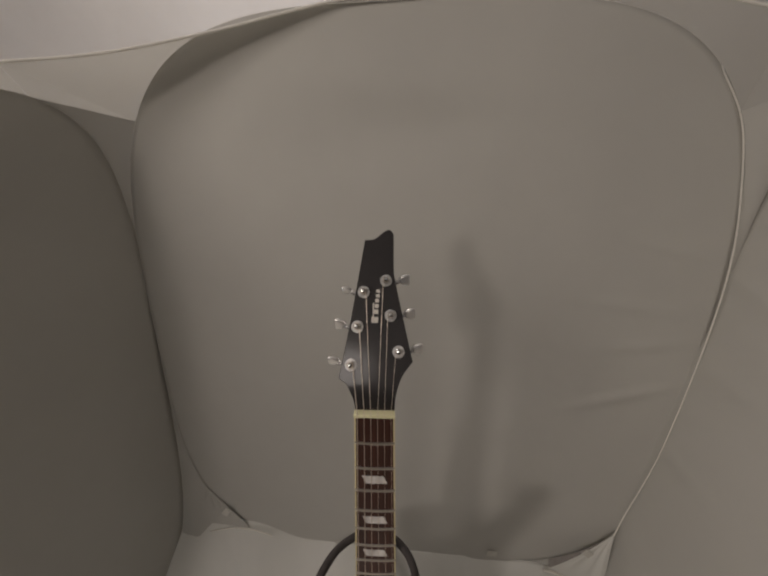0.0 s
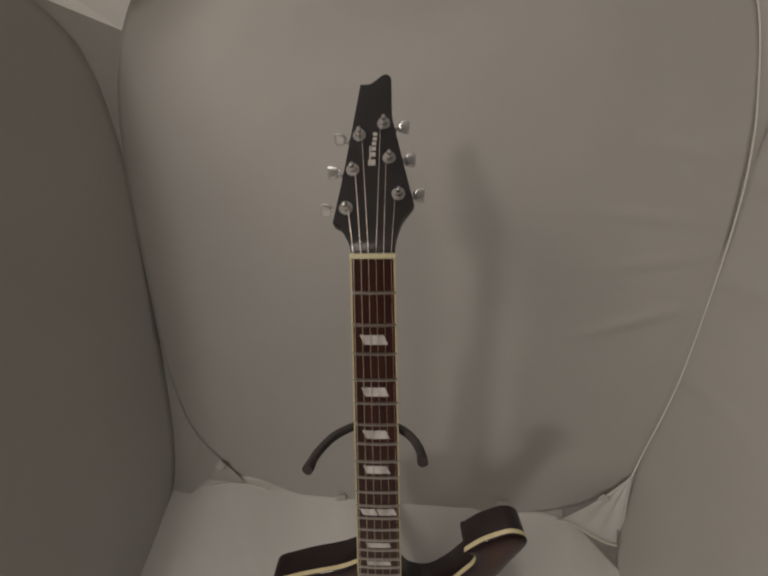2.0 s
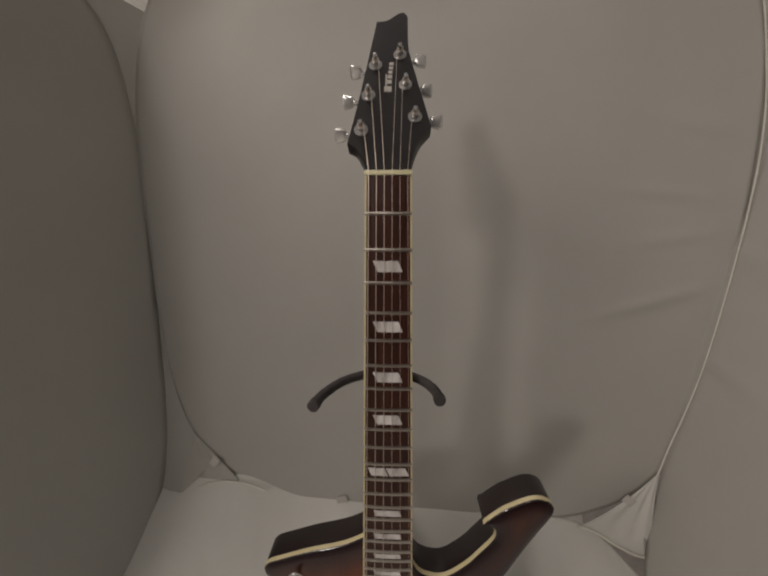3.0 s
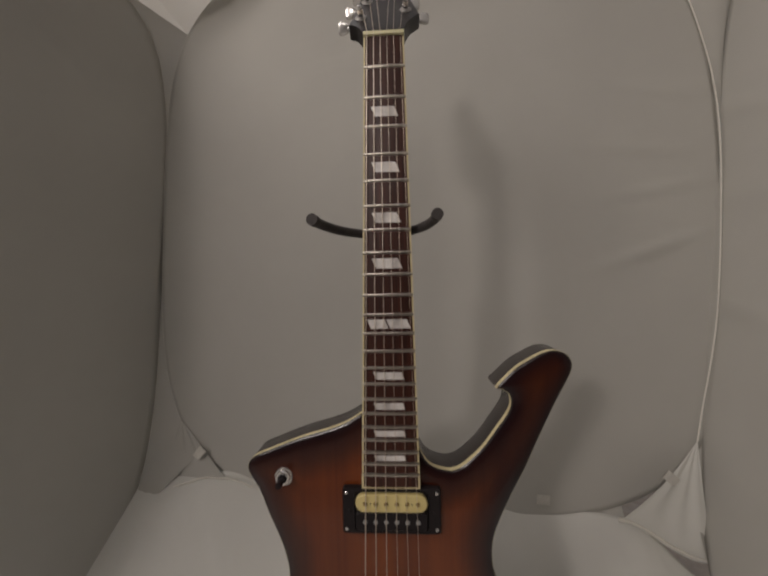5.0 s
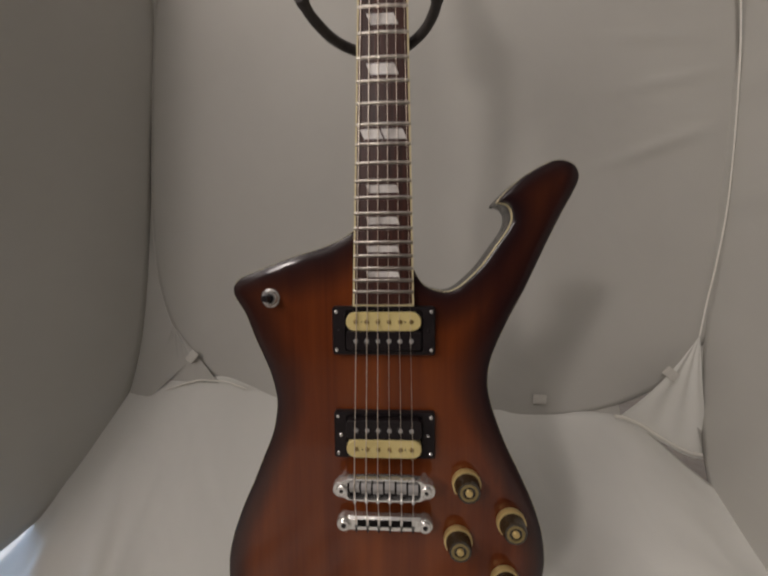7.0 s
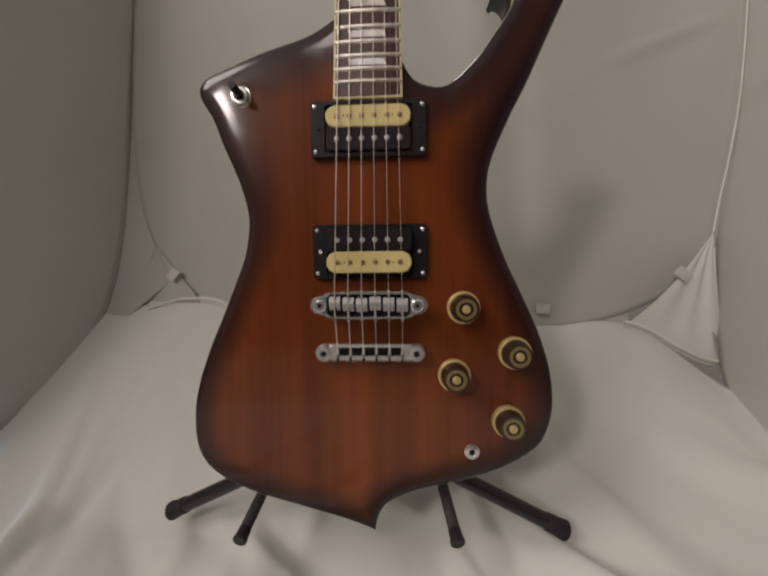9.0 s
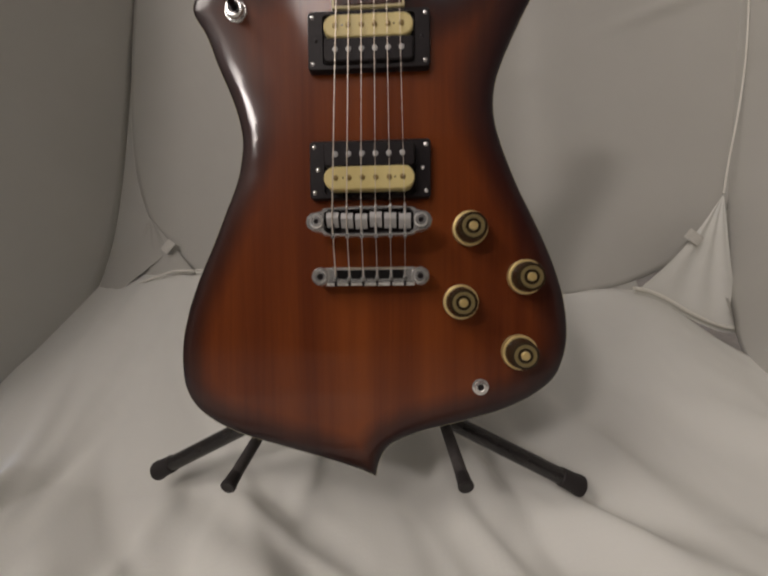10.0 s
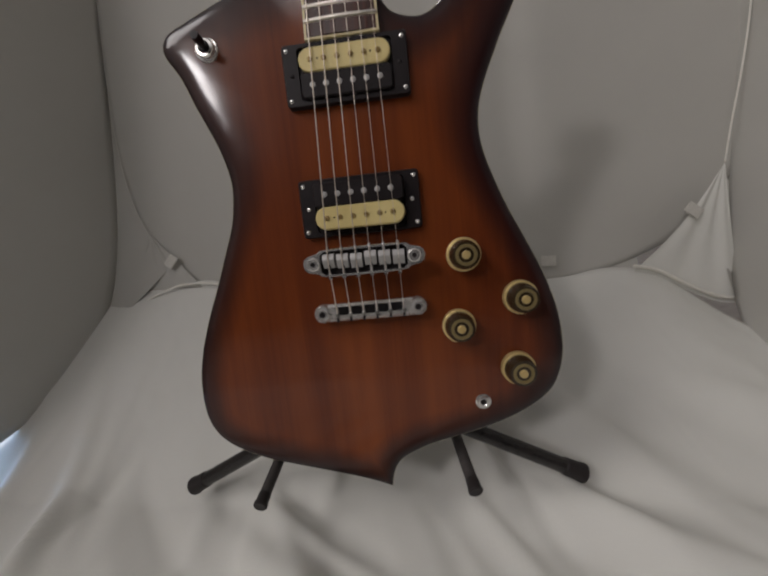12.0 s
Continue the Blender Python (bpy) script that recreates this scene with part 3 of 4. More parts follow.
def build_body():
    from mathutils import geometry
    rim = body_outline()
    area = sum(a[0] * b[1] - b[0] * a[1] for a, b in zip(rim, rim[1:] + rim[:1]))
    if area < 0:
        rim = rim[::-1]
    face = inward(rim, 1.2)
    n = len(face)
    pts = [Vector(p) for p in face]
    step = 7.0
    for i in range(-24, 26):
        for j in range(-122, -46):
            q = (i * step + (step / 2 if j % 2 else 0), j * step)
            if inside(q, rim) and rim_distance(q, rim) > 12.5:
                pts.append(Vector(q))
    for k in (2.4, 3.9, 6.0, 9.0):
        for q in inward(rim, k):
            if inside(q, rim) and rim_distance(q, rim) > k * 0.96:
                pts.append(Vector(q))
    verts, _, faces, *_ = geometry.delaunay_2d_cdt(pts, [(i, (i + 1) % n) for i in range(n)], [], 1, 1e-4)
    bm = bmesh.new()
    layer = bm.verts.layers.float.new("rim")
    base = on_body(0, -500)

    def put(x, z, h, far):
        v = bm.verts.new(base @ Vector((x * MM, (z + 500) * MM, h * MM)))
        v[layer] = far
        return v

    made = []
    for v in verts:
        far = rim_distance(v, rim)
        roll = max(0.0, 1 - far / 13.0)
        spread = 52.0 + 34.0 * min(1.0, max(0.0, (v.y + 610.0) / 150.0))     # the dark spray reaches further in round the horns
        made.append(put(v.x, v.y, -2.6 * roll * roll, min(1.0, far / spread)))
    for f in faces:
        bm.faces.new([made[i] for i in f])
    # sides and back
    prev = made[:n]
    for ring, h in ((rim, -3.6), (rim, -8.0), (rim, -36.5), (inward(rim, 1.2), -39.0), (inward(rim, 3.5), -40.0)):
        cur = [put(x, z, h, 0.0) for x, z in ring]
        for i in range(n):
            j = (i + 1) % n
            f = bm.faces.new((prev[i], prev[j], cur[j], cur[i]))
            f.material_index = 1
        prev = cur
    low = {i: prev[i] for i in range(n)}
    for i, v in enumerate(verts):
        if i >= n:
            low[i] = put(v.x, v.y, -40.0, 0.0)
    for f in faces:
        back = bm.faces.new([low[i] for i in reversed(f)])
        back.material_index = 1
    part("body", bm, [BURST, SIDE], guitar, "glossy amber-brown body sprayed dark round the rim")
    # binding let into the top of the sides
    bm = bmesh.new()
    out = inward(rim, -0.25)
    rings = [[bm.verts.new(base @ Vector((x * MM, (z + 500) * MM, h * MM))) for x, z in o] for o, h in ((inward(rim, 0.5), -3.5), (out, -3.8), (out, -8.8), (inward(rim, 1.5), -9.0))]
    for lo, hi in zip(rings, rings[1:]):
        for i in range(n):
            j = (i + 1) % n
            bm.faces.new((lo[i], lo[j], hi[j], hi[i]))
    part("body_binding", bm, IVORY, guitar, "cream plastic binding along the edge")


build_body()

# ---- neck
SCALE = 628.65


def fret_z(n):
    return -SCALE * (1 - 2 ** (-n / 12))


def half_width(z):
    return 21.5 + 7.0 * (-z) / 452.0


END = -464.0


def crown(x, half):
    """Height lost to the fingerboard's curve at x."""
    return 1.1 * (x / half) ** 2


bm = bmesh.new()
rows = []
for k in range(24):
    z = 2 + (END + 20 - 2) * k / 23
    w = half_width(min(0, z)) - 0.4
    deep = 17.0 + 5.0 * k / 23
    ring = []
    for s in range(13):
        a = math.pi * s / 12
        ring.append(bm.verts.new(on_neck(-w * math.cos(a), z, -5.5 - deep * math.sin(a) ** 0.8)  @ Vector((0, 0, 0))))
    rows.append(ring)
for lo, hi in zip(rows, rows[1:]):
    for s in range(12):
        bm.faces.new((lo[s], lo[s + 1], hi[s + 1], hi[s]))
    bm.faces.new((lo[0], hi[0], hi[12], lo[12]))
bm.faces.new(rows[0])
bm.faces.new(rows[-1][::-1])
part("neck", bm, MAHOGANY, guitar, "dark mahogany neck")

bm = bmesh.new()
rows = []
for k in range(30):
    z = -1.5 + (END + 1.5) * k / 29
    w = half_width(z) - 1.9
    ring = [bm.verts.new(on_neck(-w + 2 * w * s / 10, z, -crown(-w + 2 * w * s / 10, w) - 0.2).translation) for s in range(11)]
    ring += [bm.verts.new(on_neck(w, z, -6).translation), bm.verts.new(on_neck(-w, z, -6).translation)]
    rows.append(ring)
for lo, hi in zip(rows, rows[1:]):
    for s in range(13):
        j = (s + 1) % 13
        bm.faces.new((lo[s], lo[j], hi[j], hi[s]))
bm.faces.new(rows[0])
bm.faces.new(rows[-1][::-1])
part("fingerboard", bm, ROSEWOOD, guitar, "reddish rosewood fingerboard")

for side in (-1, 1):
    bm = bmesh.new()
    rows = []
    for z in (-1.5, END):
        w = half_width(z)
        rows.append([bm.verts.new(on_neck(side * x, z, h).translation) for x, h in ((w - 1.9, -1.25), (w - 0.3, -1.3), (w, -1.8), (w, -6), (w - 1.9, -6))])
    for s in range(5):
        j = (s + 1) % 5
        bm.faces.new((rows[0][s], rows[0][j], rows[1][j], rows[1][s]))
    bm.faces.new(rows[0])
    bm.faces.new(rows[1][::-1])
    part("neck_binding", bm, IVORY, guitar, "cream strip along the fingerboard")
bm = bmesh.new()
box(bm, on_neck(0, END - 0.9, -3.6), 2 * half_width(END) * MM, 1.8 * MM, 4.8 * MM, 0.0003)
part("neck_binding", bm, IVORY, guitar, "cream strip across the fingerboard's end")

bm = bmesh.new()
box(bm, on_neck(0, 0.6, -2.4), 43.2 * MM, 4.0 * MM, 9.0 * MM, 0.0006)
part("nut", bm, BONE, guitar, "yellowed bone nut")

for n in range(1, 23):
    z = fret_z(n)
    w = half_width(z) - 0.5
    bm = bmesh.new()
    rows = []
    for s in range(9):
        x = -w + 2 * w * s / 8
        h = -crown(x, w)
        rows.append([bm.verts.new(on_neck(x, z + dz, h + dh).translation) for dz, dh in ((1.6, -0.3), (1.1, 0.75), (0.0, 1.1), (-1.1, 0.75), (-1.6, -0.3))])
    for lo, hi in zip(rows, rows[1:]):
        for s in range(4):
            bm.faces.new((lo[s], lo[s + 1], hi[s + 1], hi[s]))
    bm.faces.new(rows[0])
    bm.faces.new(rows[-1][::-1])
    part("fret", bm, STEEL, guitar)


def inlay(z, x0, x1, tall):
    """A slanted block of pearl."""
    bm = bmesh.new()
    lean = 0.22 * tall
    cells = 6
    w = half_width(z) - 1.9
    top, low = [], []
    for s in range(cells + 1):
        x = x0 + (x1 - x0) * s / cells
        top.append(bm.verts.new(on_neck(x - lean, z + tall / 2, 0.02 - crown(x - lean, w)).translation))
        low.append(bm.verts.new(on_neck(x + lean, z - tall / 2, 0.02 - crown(x + lean, w)).translation))
    for s in range(cells):
        bm.faces.new((top[s], top[s + 1], low[s + 1], low[s]))
    r = bmesh.ops.extrude_face_region(bm, geom=bm.faces[:])
    for v in r["geom"]:
        if isinstance(v, bmesh.types.BMVert):
            v.co.y += 0.0006
    part("inlay", bm, PEARL, guitar, "slanted mother-of-pearl block")


for n in (3, 5, 7, 9, 15, 17, 19, 21):
    hi, lo = fret_z(n - 1), fret_z(n)
    gap = hi - lo
    w = half_width(lo)
    inlay((hi + lo) / 2, -0.53 * w, 0.51 * w, min(10.6, 0.47 * gap))
hi, lo = fret_z(11), fret_z(12)
w = half_width(lo)
inlay((hi + lo) / 2, -0.74 * w, -0.06 * w, 0.5 * (hi - lo))
inlay((hi + lo) / 2, 0.0 * w, 0.78 * w, 0.5 * (hi - lo))

# ---- headstock
HEAD_LEFT = [(-21.2, 2.5), (-22.8, 10.2), (-27, 18.6), (-31.7, 25.8), (-39.8, 30.5)]
HEAD_TOP = [(-15.4, 169.6), (-8.6, 170), (-3.8, 170.9), (2.9, 175.9), (8.4, 179.8), (13.9, 180.6), (18, 175.9)]
HEAD_RIGHT = [(40.3, 47.4), (29.8, 34.7), (24.5, 22.8), (21.9, 12.7), (21.2, 2.5)]


def head_outline():
    pts = spline([(x, z, 0) for x, z in HEAD_LEFT], 5)
    pts += spline([(x, z, 0) for x, z in ((-39.8, 30.5), (-29.8, 82.1), (-15.4, 169.6))], 6)[1:]
    pts += spline([(x, z, 0) for x, z in HEAD_TOP], 5)[1:]
    pts += spline([(x, z, 0) for x, z in ((18, 175.9), (18.6, 137.9), (21.4, 122.7), (27.6, 97.3), (40.3, 47.4))], 5)[1:]
    pts += spline([(x, z, 0) for x, z in HEAD_RIGHT], 5)[1:]
    return [(p.x * MM, p.y * MM) for p in pts][::-1]


norm = math.sqrt(1 + HEAD * HEAD)
ho = [(x, (z - 0.012) * norm) for x, z in head_outline()]


def build_headstock():
    """A flat plate whose face dips in a scoop before the nut."""
    from mathutils import geometry
    rim = [(x / MM, z / MM) for x, z in ho]
    if sum(a[0] * b[1] - b[0] * a[1] for a, b in zip(rim, rim[1:] + rim[:1])) < 0:
        rim = rim[::-1]
    face = inward(rim, 0.7)
    n = len(face)
    pts = [Vector(p) for p in face]
    for i in range(-12, 13):
        for j in range(-5, 56):
            q = (i * 3.6, j * 3.6)
            if inside(q, rim) and rim_distance(q, rim) > 2.2:
                pts.append(Vector(q))
    verts, _, faces, *_ = geometry.delaunay_2d_cdt(pts, [(i, (i + 1) % n) for i in range(n)], [], 1, 1e-4)
    base = on_head(0, 12)
    bm = bmesh.new()

    def put(x, z, h):
        dip = max(0.0, min(1.0, (16.0 - z) / 27.0))
        return bm.verts.new(base @ Vector((x * MM, z * MM, (h - 3.6 * dip * dip) * MM)))

    made = [put(v.x, v.y, 0.0) for v in verts]
    for f in faces:
        bm.faces.new([made[i] for i in f])
    prev = made[:n]
    for ring, h in ((rim, -0.9), (rim, -15.0)):
        cur = [put(x, z, h) for x, z in ring]
        for i in range(n):
            k = (i + 1) % n
            bm.faces.new((prev[i], prev[k], cur[k], cur[i]))
        prev = cur
    bm.faces.new(prev[::-1])
    return bm


headstock = part("headstock", build_headstock(), BLACK, guitar, "black lacquered asymmetric headstock with a notched tip")
bm = bmesh.new()
for x, z, wide, tall in ((-4.0, 105, 7.5, 6.5), (-2.6, 113.5, 4.6, 4.8), (-2.2, 119.5, 4.4, 4.2), (-1.8, 125, 4.2, 4.0), (-1.2, 130, 4.2, 3.6), (-0.8, 135, 4.4, 3.6), (-5.8, 112.5, 1.4, 22)):
    box(bm, on_head(x + 2, 84 + (z - 101.5) * 0.958, 0.1), wide * MM, tall * MM, 0.0003)
part("emblem", bm, SILVER, headstock, "pale silver printed bars")

POSTS = [(-15, 115), (-21.1, 80.4), (-26.9, 43.6), (9.9, 126.9), (15.6, 91.8), (24.7, 56.7)]
TURNS = [40, 12, 24, 0, 8, 4]


def tuner(x, z, turn):
    side = -1 if x < 0 else 1
    edge = x + 17 * side
    root = part("tuner", _washer(x, z), WASHER, guitar, "chrome machine head")
    bm = bmesh.new()
    lathe(bm, on_head(x, z, 1), [(0, 0), (0.0029, 0), (0.0029, 0.0035), (0.0021, 0.0042), (0.0019, 0.0062), (0.0024, 0.0080), (0.0024, 0.0098), (0.0018, 0.0108), (0.0009, 0.0111), (0, 0.0111)], 18)
    part("post", bm, CHROME, root)
    bm = bmesh.new()
    a = on_head(x, z - 2, -10).translation
    b = on_head(edge, z + 1, -11).translation
    tube(bm, [a, a.lerp(b, 0.5), b], 0.0017, 10)
    lathe(bm, Matrix.Translation(a.lerp(b, 0.72)) @ (b - a).to_track_quat("Z", "Y").to_matrix().to_4x4(), [(0, -0.001), (0.003, -0.001), (0.003, 0.001), (0, 0.001)], 12)
    part("shaft", bm, CHROME, root)
    bm = bmesh.new()
    m = Matrix.Translation(on_head(edge + side * 4.5, z + 3.2, -11).translation) @ Matrix.Rotation(radians(turn), 4, "X") @ Matrix.Rotation(radians(90), 4, "X")
    ball = bmesh.ops.create_uvsphere(bm, u_segments=28, v_segments=14, radius=1.0)
    for v in ball["verts"]:
        px, py, pz = (math.copysign(abs(c) ** 0.62, c) for c in v.co)
        wide = 0.0066 * (1 + 0.22 * px * side)          # a keystone, broader at its outer end
        v.co = m @ Vector((px * 0.0066, py * wide, pz * (0.0026 - 0.0006 * px * side)))
    lathe(bm, m @ Matrix.Translation((-side * 0.0055, 0, 0)) @ Matrix.Rotation(radians(90), 4, "Y"), [(0, -0.002), (0.0026, -0.002), (0.0026, 0.002), (0, 0.002)], 12)
    part("button", bm, BUTTON, root, "oval chrome tuning button")


def _washer(x, z):
    bm = bmesh.new()
    lathe(bm, on_head(x, z, 0), [(0.0033, 0), (0.0068, 0), (0.0068, 0.0007), (0.0064, 0.0011), (0.0052, 0.0011), (0.0049, 0.0008), (0.0042, 0.0008), (0.0038, 0.0015), (0.0033, 0.0015)], 24)
    return bm


for (x, z), turn in zip(POSTS, TURNS):
    tuner(x, z, turn)

# ---- pickups
NECK_PU, BRIDGE_PU = -488.6, -590.0


def pickup(z, tall, ring_label, cream_up):
    x = 0.0
    m = on_body(x, z)
    ring = bmesh.new()
    frame_ring(ring, m, rounded(0.097, 0.0462, 0.003), rounded(0.0732, 0.0392, 0.003), 0.0062)
    root = part("pickup", ring, PLASTIC, guitar, ring_label)
    bm = bmesh.new()
    prism(bm, m, rounded(0.0726, 0.0386, 0.003), 0.004, 0.0004)
    part("baseplate", bm, PLASTIC, root)
    for up in (1, -1):
        cream = (up > 0) == cream_up
        dz = 9.1 * up
        bm = bmesh.new()
        prism(bm, on_body(x, z) @ Matrix.Translation((0, dz * MM, 0)), rounded(0.0706, 0.0178 if cream else 0.0184, 0.0088 if cream else 0.0035, 8), tall * MM, 0.0009, 0.003)
        coil = part("bobbin", bm, CREAM if cream else PLASTIC, root, "cream plastic coil former" if cream else "black plastic coil former")
        for k in range(6):
            px = (k - 2.5) * 10.4
            bm = bmesh.new()
            mm = on_body(x, z) @ Matrix.Translation((px * MM, dz * MM, tall * MM))
            if cream:
                lathe(bm, mm, [(0.0021, -0.001), (0.0021, 0.0005), (0.0017, 0.0011), (0.0007, 0.0012), (0.0006, 0.0006), (0, 0.0006)], 14)
            else:
                lathe(bm, mm, [(0.0023, -0.001), (0.0023, 0.0002), (0.0021, 0.0003), (0, 0.0003)], 14)
            part("pole_piece", bm, BRASS if cream else SLUG, coil, "brass screw" if cream else "steel slug")
    for sx in (-1, 1):
        bm = bmesh.new()
        lathe(bm, on_body(x, z) @ Matrix.Translation((sx * 20.2 * MM, (9.1 if cream_up else -9.1) * MM, tall * MM)), [(0.0007, -0.0005), (0.0007, 0.00015), (0, 0.00015)], 10)
        part("pin_hole", bm, AMBER, root, "small dark pin hole in the cream coil")
        for sy in (-1, 0, 1):
            bm = bmesh.new()
            dx = 44.6 if sy else 41.8
            lathe(bm, m @ Matrix.Translation((sx * dx * MM, sy * 18.2 * MM, 0.006)), [(0.0017, -0.0005), (0.0017, 0.0004), (0.0011, 0.0009), (0, 0.001)], 12)
            part("screw", bm, CAST if cream_up is False or sy else PLASTIC, root)


pickup(NECK_PU, 9.0, "neck humbucker in a black ring with cream upper coil", True)
pickup(BRIDGE_PU, 15.0, "bridge humbucker in a black ring with cream lower coil", False)

# ---- bridge
BZ, TZ = -633.9, -675.3
LIFT = 4.5      # the bridge stands high on its posts, so that the strings clear the fingerboard
STRING_X = [(k - 2.5) * 10.9 for k in range(6)]


def bridge():
    m = on_body(0, BZ, LIFT)
    bm = bmesh.new()
    half = [(0.0478, 0), (0.0468, 0.0042), (0.0436, 0.0066), (0.0395, 0.0074), (0.0362, 0.0082), (0.0340, 0.0102), (0.0230, 0.0110), (0.0080, 0.0113)]
    shape = [(-px, py) for px, py in half] + [(px, py) for px, py in half[::-1]] + [(px, -py) for px, py in half[1:]] + [(-px, -py) for px, py in half[:0:-1]]
    inner = [(max(-0.0338, min(0.0338, px * 0.9)), max(-0.0091, min(0.0091, py * 0.9))) for px, py in shape]
    n = len(shape)
    levels = [(shape, 0.011), (shape, 0.0178), ([(px * 0.985, py * 0.95) for px, py in shape], 0.0188), (inner, 0.0188), (inner, 0.0125)]
    rings = [[bm.verts.new(m @ Vector((px, py, h))) for px, py in o] for o, h in levels]
    for lo, hi in zip(rings, rings[1:]):
        for i in range(n):
            j = (i + 1) % n
            bm.faces.new((lo[i], lo[j], hi[j], hi[i]))
    pit = bm.faces.new(rings[-1])
    pit.material_index = 1
    bm.faces.new(rings[0][::-1])
    root = part("bridge", bm, [CAST, PLASTIC], guitar, "chrome tune-o-matic style bridge with six saddles")
    for sx in (-1, 1):
        bm = bmesh.new()
        mm = m @ Matrix.Translation((sx * 0.0392, 0, 0))
        lathe(bm, mm, [(0.0035, -0.009), (0.0035, 0.007), (0.0075, 0.007), (0.0075, 0.0105), (0.004, 0.0105), (0.004, 0.0185), (0.0052, 0.0188), (0.0052, 0.0204), (0.0042, 0.0212), (0.0019, 0.0212), (0.0019, 0.0196), (0, 0.0196)], 22)
        post = part("bridge_post", bm, CAST, root, "chrome height post with a hex socket")
        bm = bmesh.new()
        lathe(bm, mm, [(0, 0.0200), (0.0019, 0.0200)], 6)
        part("hex_socket", bm, PLASTIC, post, "dark hex socket")
    for k, sxm in enumerate(STRING_X):
        bm = bmesh.new()
        off = (2.6, 1.8, 1.2, 2.4, 1.6, 1.0)[k]
        mm = m @ Matrix.Translation((sxm * MM, off * MM, 0.0165))
        prof = [(-0.0066, -0.003), (-0.0066, -0.0004), (-0.001, 0.0036), (0.001, 0.0036), (0.0046, 0.0010), (0.0046, -0.003)]
        a = [bm.verts.new(mm @ Vector((-0.0045, py, pz))) for py, pz in prof]
        b = [bm.verts.new(mm @ Vector((0.0045, py, pz))) for py, pz in prof]
        for i in range(6):
            j = (i + 1) % 6
            bm.faces.new((a[i], a[j], b[j], b[i]))
        bm.faces.new(a[::-1])
        bm.faces.new(b)
        saddle = part("saddle", bm, SLUG, root)
        bm = bmesh.new()
        p0 = m @ Vector((sxm * MM, -0.0126, 0.0168))
        p1 = m @ Vector((sxm * MM, 0.0126, 0.0168))
        tube(bm, [p0, p1], 0.0013, 8)
        lathe(bm, Matrix.Translation(p0) @ (p1 - p0).to_track_quat("Z", "Y").to_matrix().to_4x4(), [(0, -0.0004), (0.0018, 0), (0.0018, 0.0014), (0, 0.0016)], 10)
        part("saddle_screw", bm, CHROME, saddle)


bridge()


def tailpiece():
    m = on_body(0, TZ)
    bm = bmesh.new()
    shape = rounded(0.0735, 0.0146, 0.003, 4)
    prism(bm, m, shape, 0.0135, 0.002, 0.006)
    for sx in (-1, 1):
        lathe(bm, m @ Matrix.Translation((sx * 0.039, 0, 0)), [(0, 0.0055), (0.0076, 0.0055), (0.0076, 0.0128), (0.0066, 0.0142), (0.0045, 0.0142)], 24)
    root = part("tailpiece", bm, CAST, guitar, "chrome stop tailpiece bar with string slots")
    for sx in (-1, 1):
        bm = bmesh.new()
        lathe(bm, m @ Matrix.Translation((sx * 0.039, 0, 0)), [(0.004, -0.002), (0.004, 0.0142), (0.0052, 0.0145), (0.0052, 0.0156), (0.0046, 0.0162), (0.0026, 0.0162), (0.0024, 0.0146), (0, 0.0146)], 20)
        stud = part("stud", bm, CAST, root)
        bm = bmesh.new()
        lathe(bm, m @ Matrix.Translation((sx * 0.039, 0, 0)), [(0, 0.0151), (0.0024, 0.0151)], 6)
        part("hex_socket", bm, PLASTIC, stud, "dark hex socket")
    # windows and slots aren't cut: dark blocks give the shade of their depth
    for k in range(5):
        bm = bmesh.new()
        box(bm, m @ Matrix.Translation(((k - 2) * 10.9 * MM, 0.0016, 0.0122)), 0.0084, 0.0066, 0.0031)
        part("window", bm, HOLLOW_SHADE, root, "dark block painted as the shade in the bar's window")
    for sxm in STRING_X:
        bm = bmesh.new()
        box(bm, m @ Matrix.Translation((sxm * MM, -0.0050, 0.0112)), 0.0016, 0.0052, 0.0052)
        part("string_slot", bm, PLASTIC, root, "dark block painted as the shade in the bar's slot")
        bm = bmesh.new()
        lathe(bm, m @ Matrix.Translation((sxm * MM, -0.0018, 0.0125)), [(0.0019, 0), (0.0019, 0.0014), (0.0012, 0.0020), (0, 0.0021)], 12)
        part("ball_end", bm, DULL, root, "small brass ball end of a string")


tailpiece()

# ---- strings
GAUGE = [0.62, 0.52, 0.42, 0.30, 0.26, 0.22]
ORDER = [2, 1, 0, 3, 4, 5]
for k in range(6):
    px, pz = POSTS[ORDER[k]]
    nut_x = (k - 2.5) * 7.0
    inner = 3.0 if px < 0 else -3.0
    post = on_head(px + inner, pz - 2, 6.8).translation
    saddle = on_body(STRING_X[k], BZ + 1, 20.4 + LIFT).translation
    tail = on_body(STRING_X[k], TZ - 1, 13.2).translation
    bm = bmesh.new()
    tube(bm, [post, on_neck(nut_x, 2.5, 1.9).translation, on_neck(nut_x, -0.5, 2.0).translation, saddle, tail], GAUGE[k] * MM * 0.8, 8)
    for h in (5.6, 6.5, 7.4):
        tube(bm, [on_head(px + 2.9 * math.cos(a), pz + 2.9 * math.sin(a), h).translation for a in (2 * math.pi * i / 14 for i in range(14))], GAUGE[k] * MM * 0.9, 5, closed=True)
    part("string", bm, STRING, guitar, "wound steel string" if k < 3 else "plain steel string")

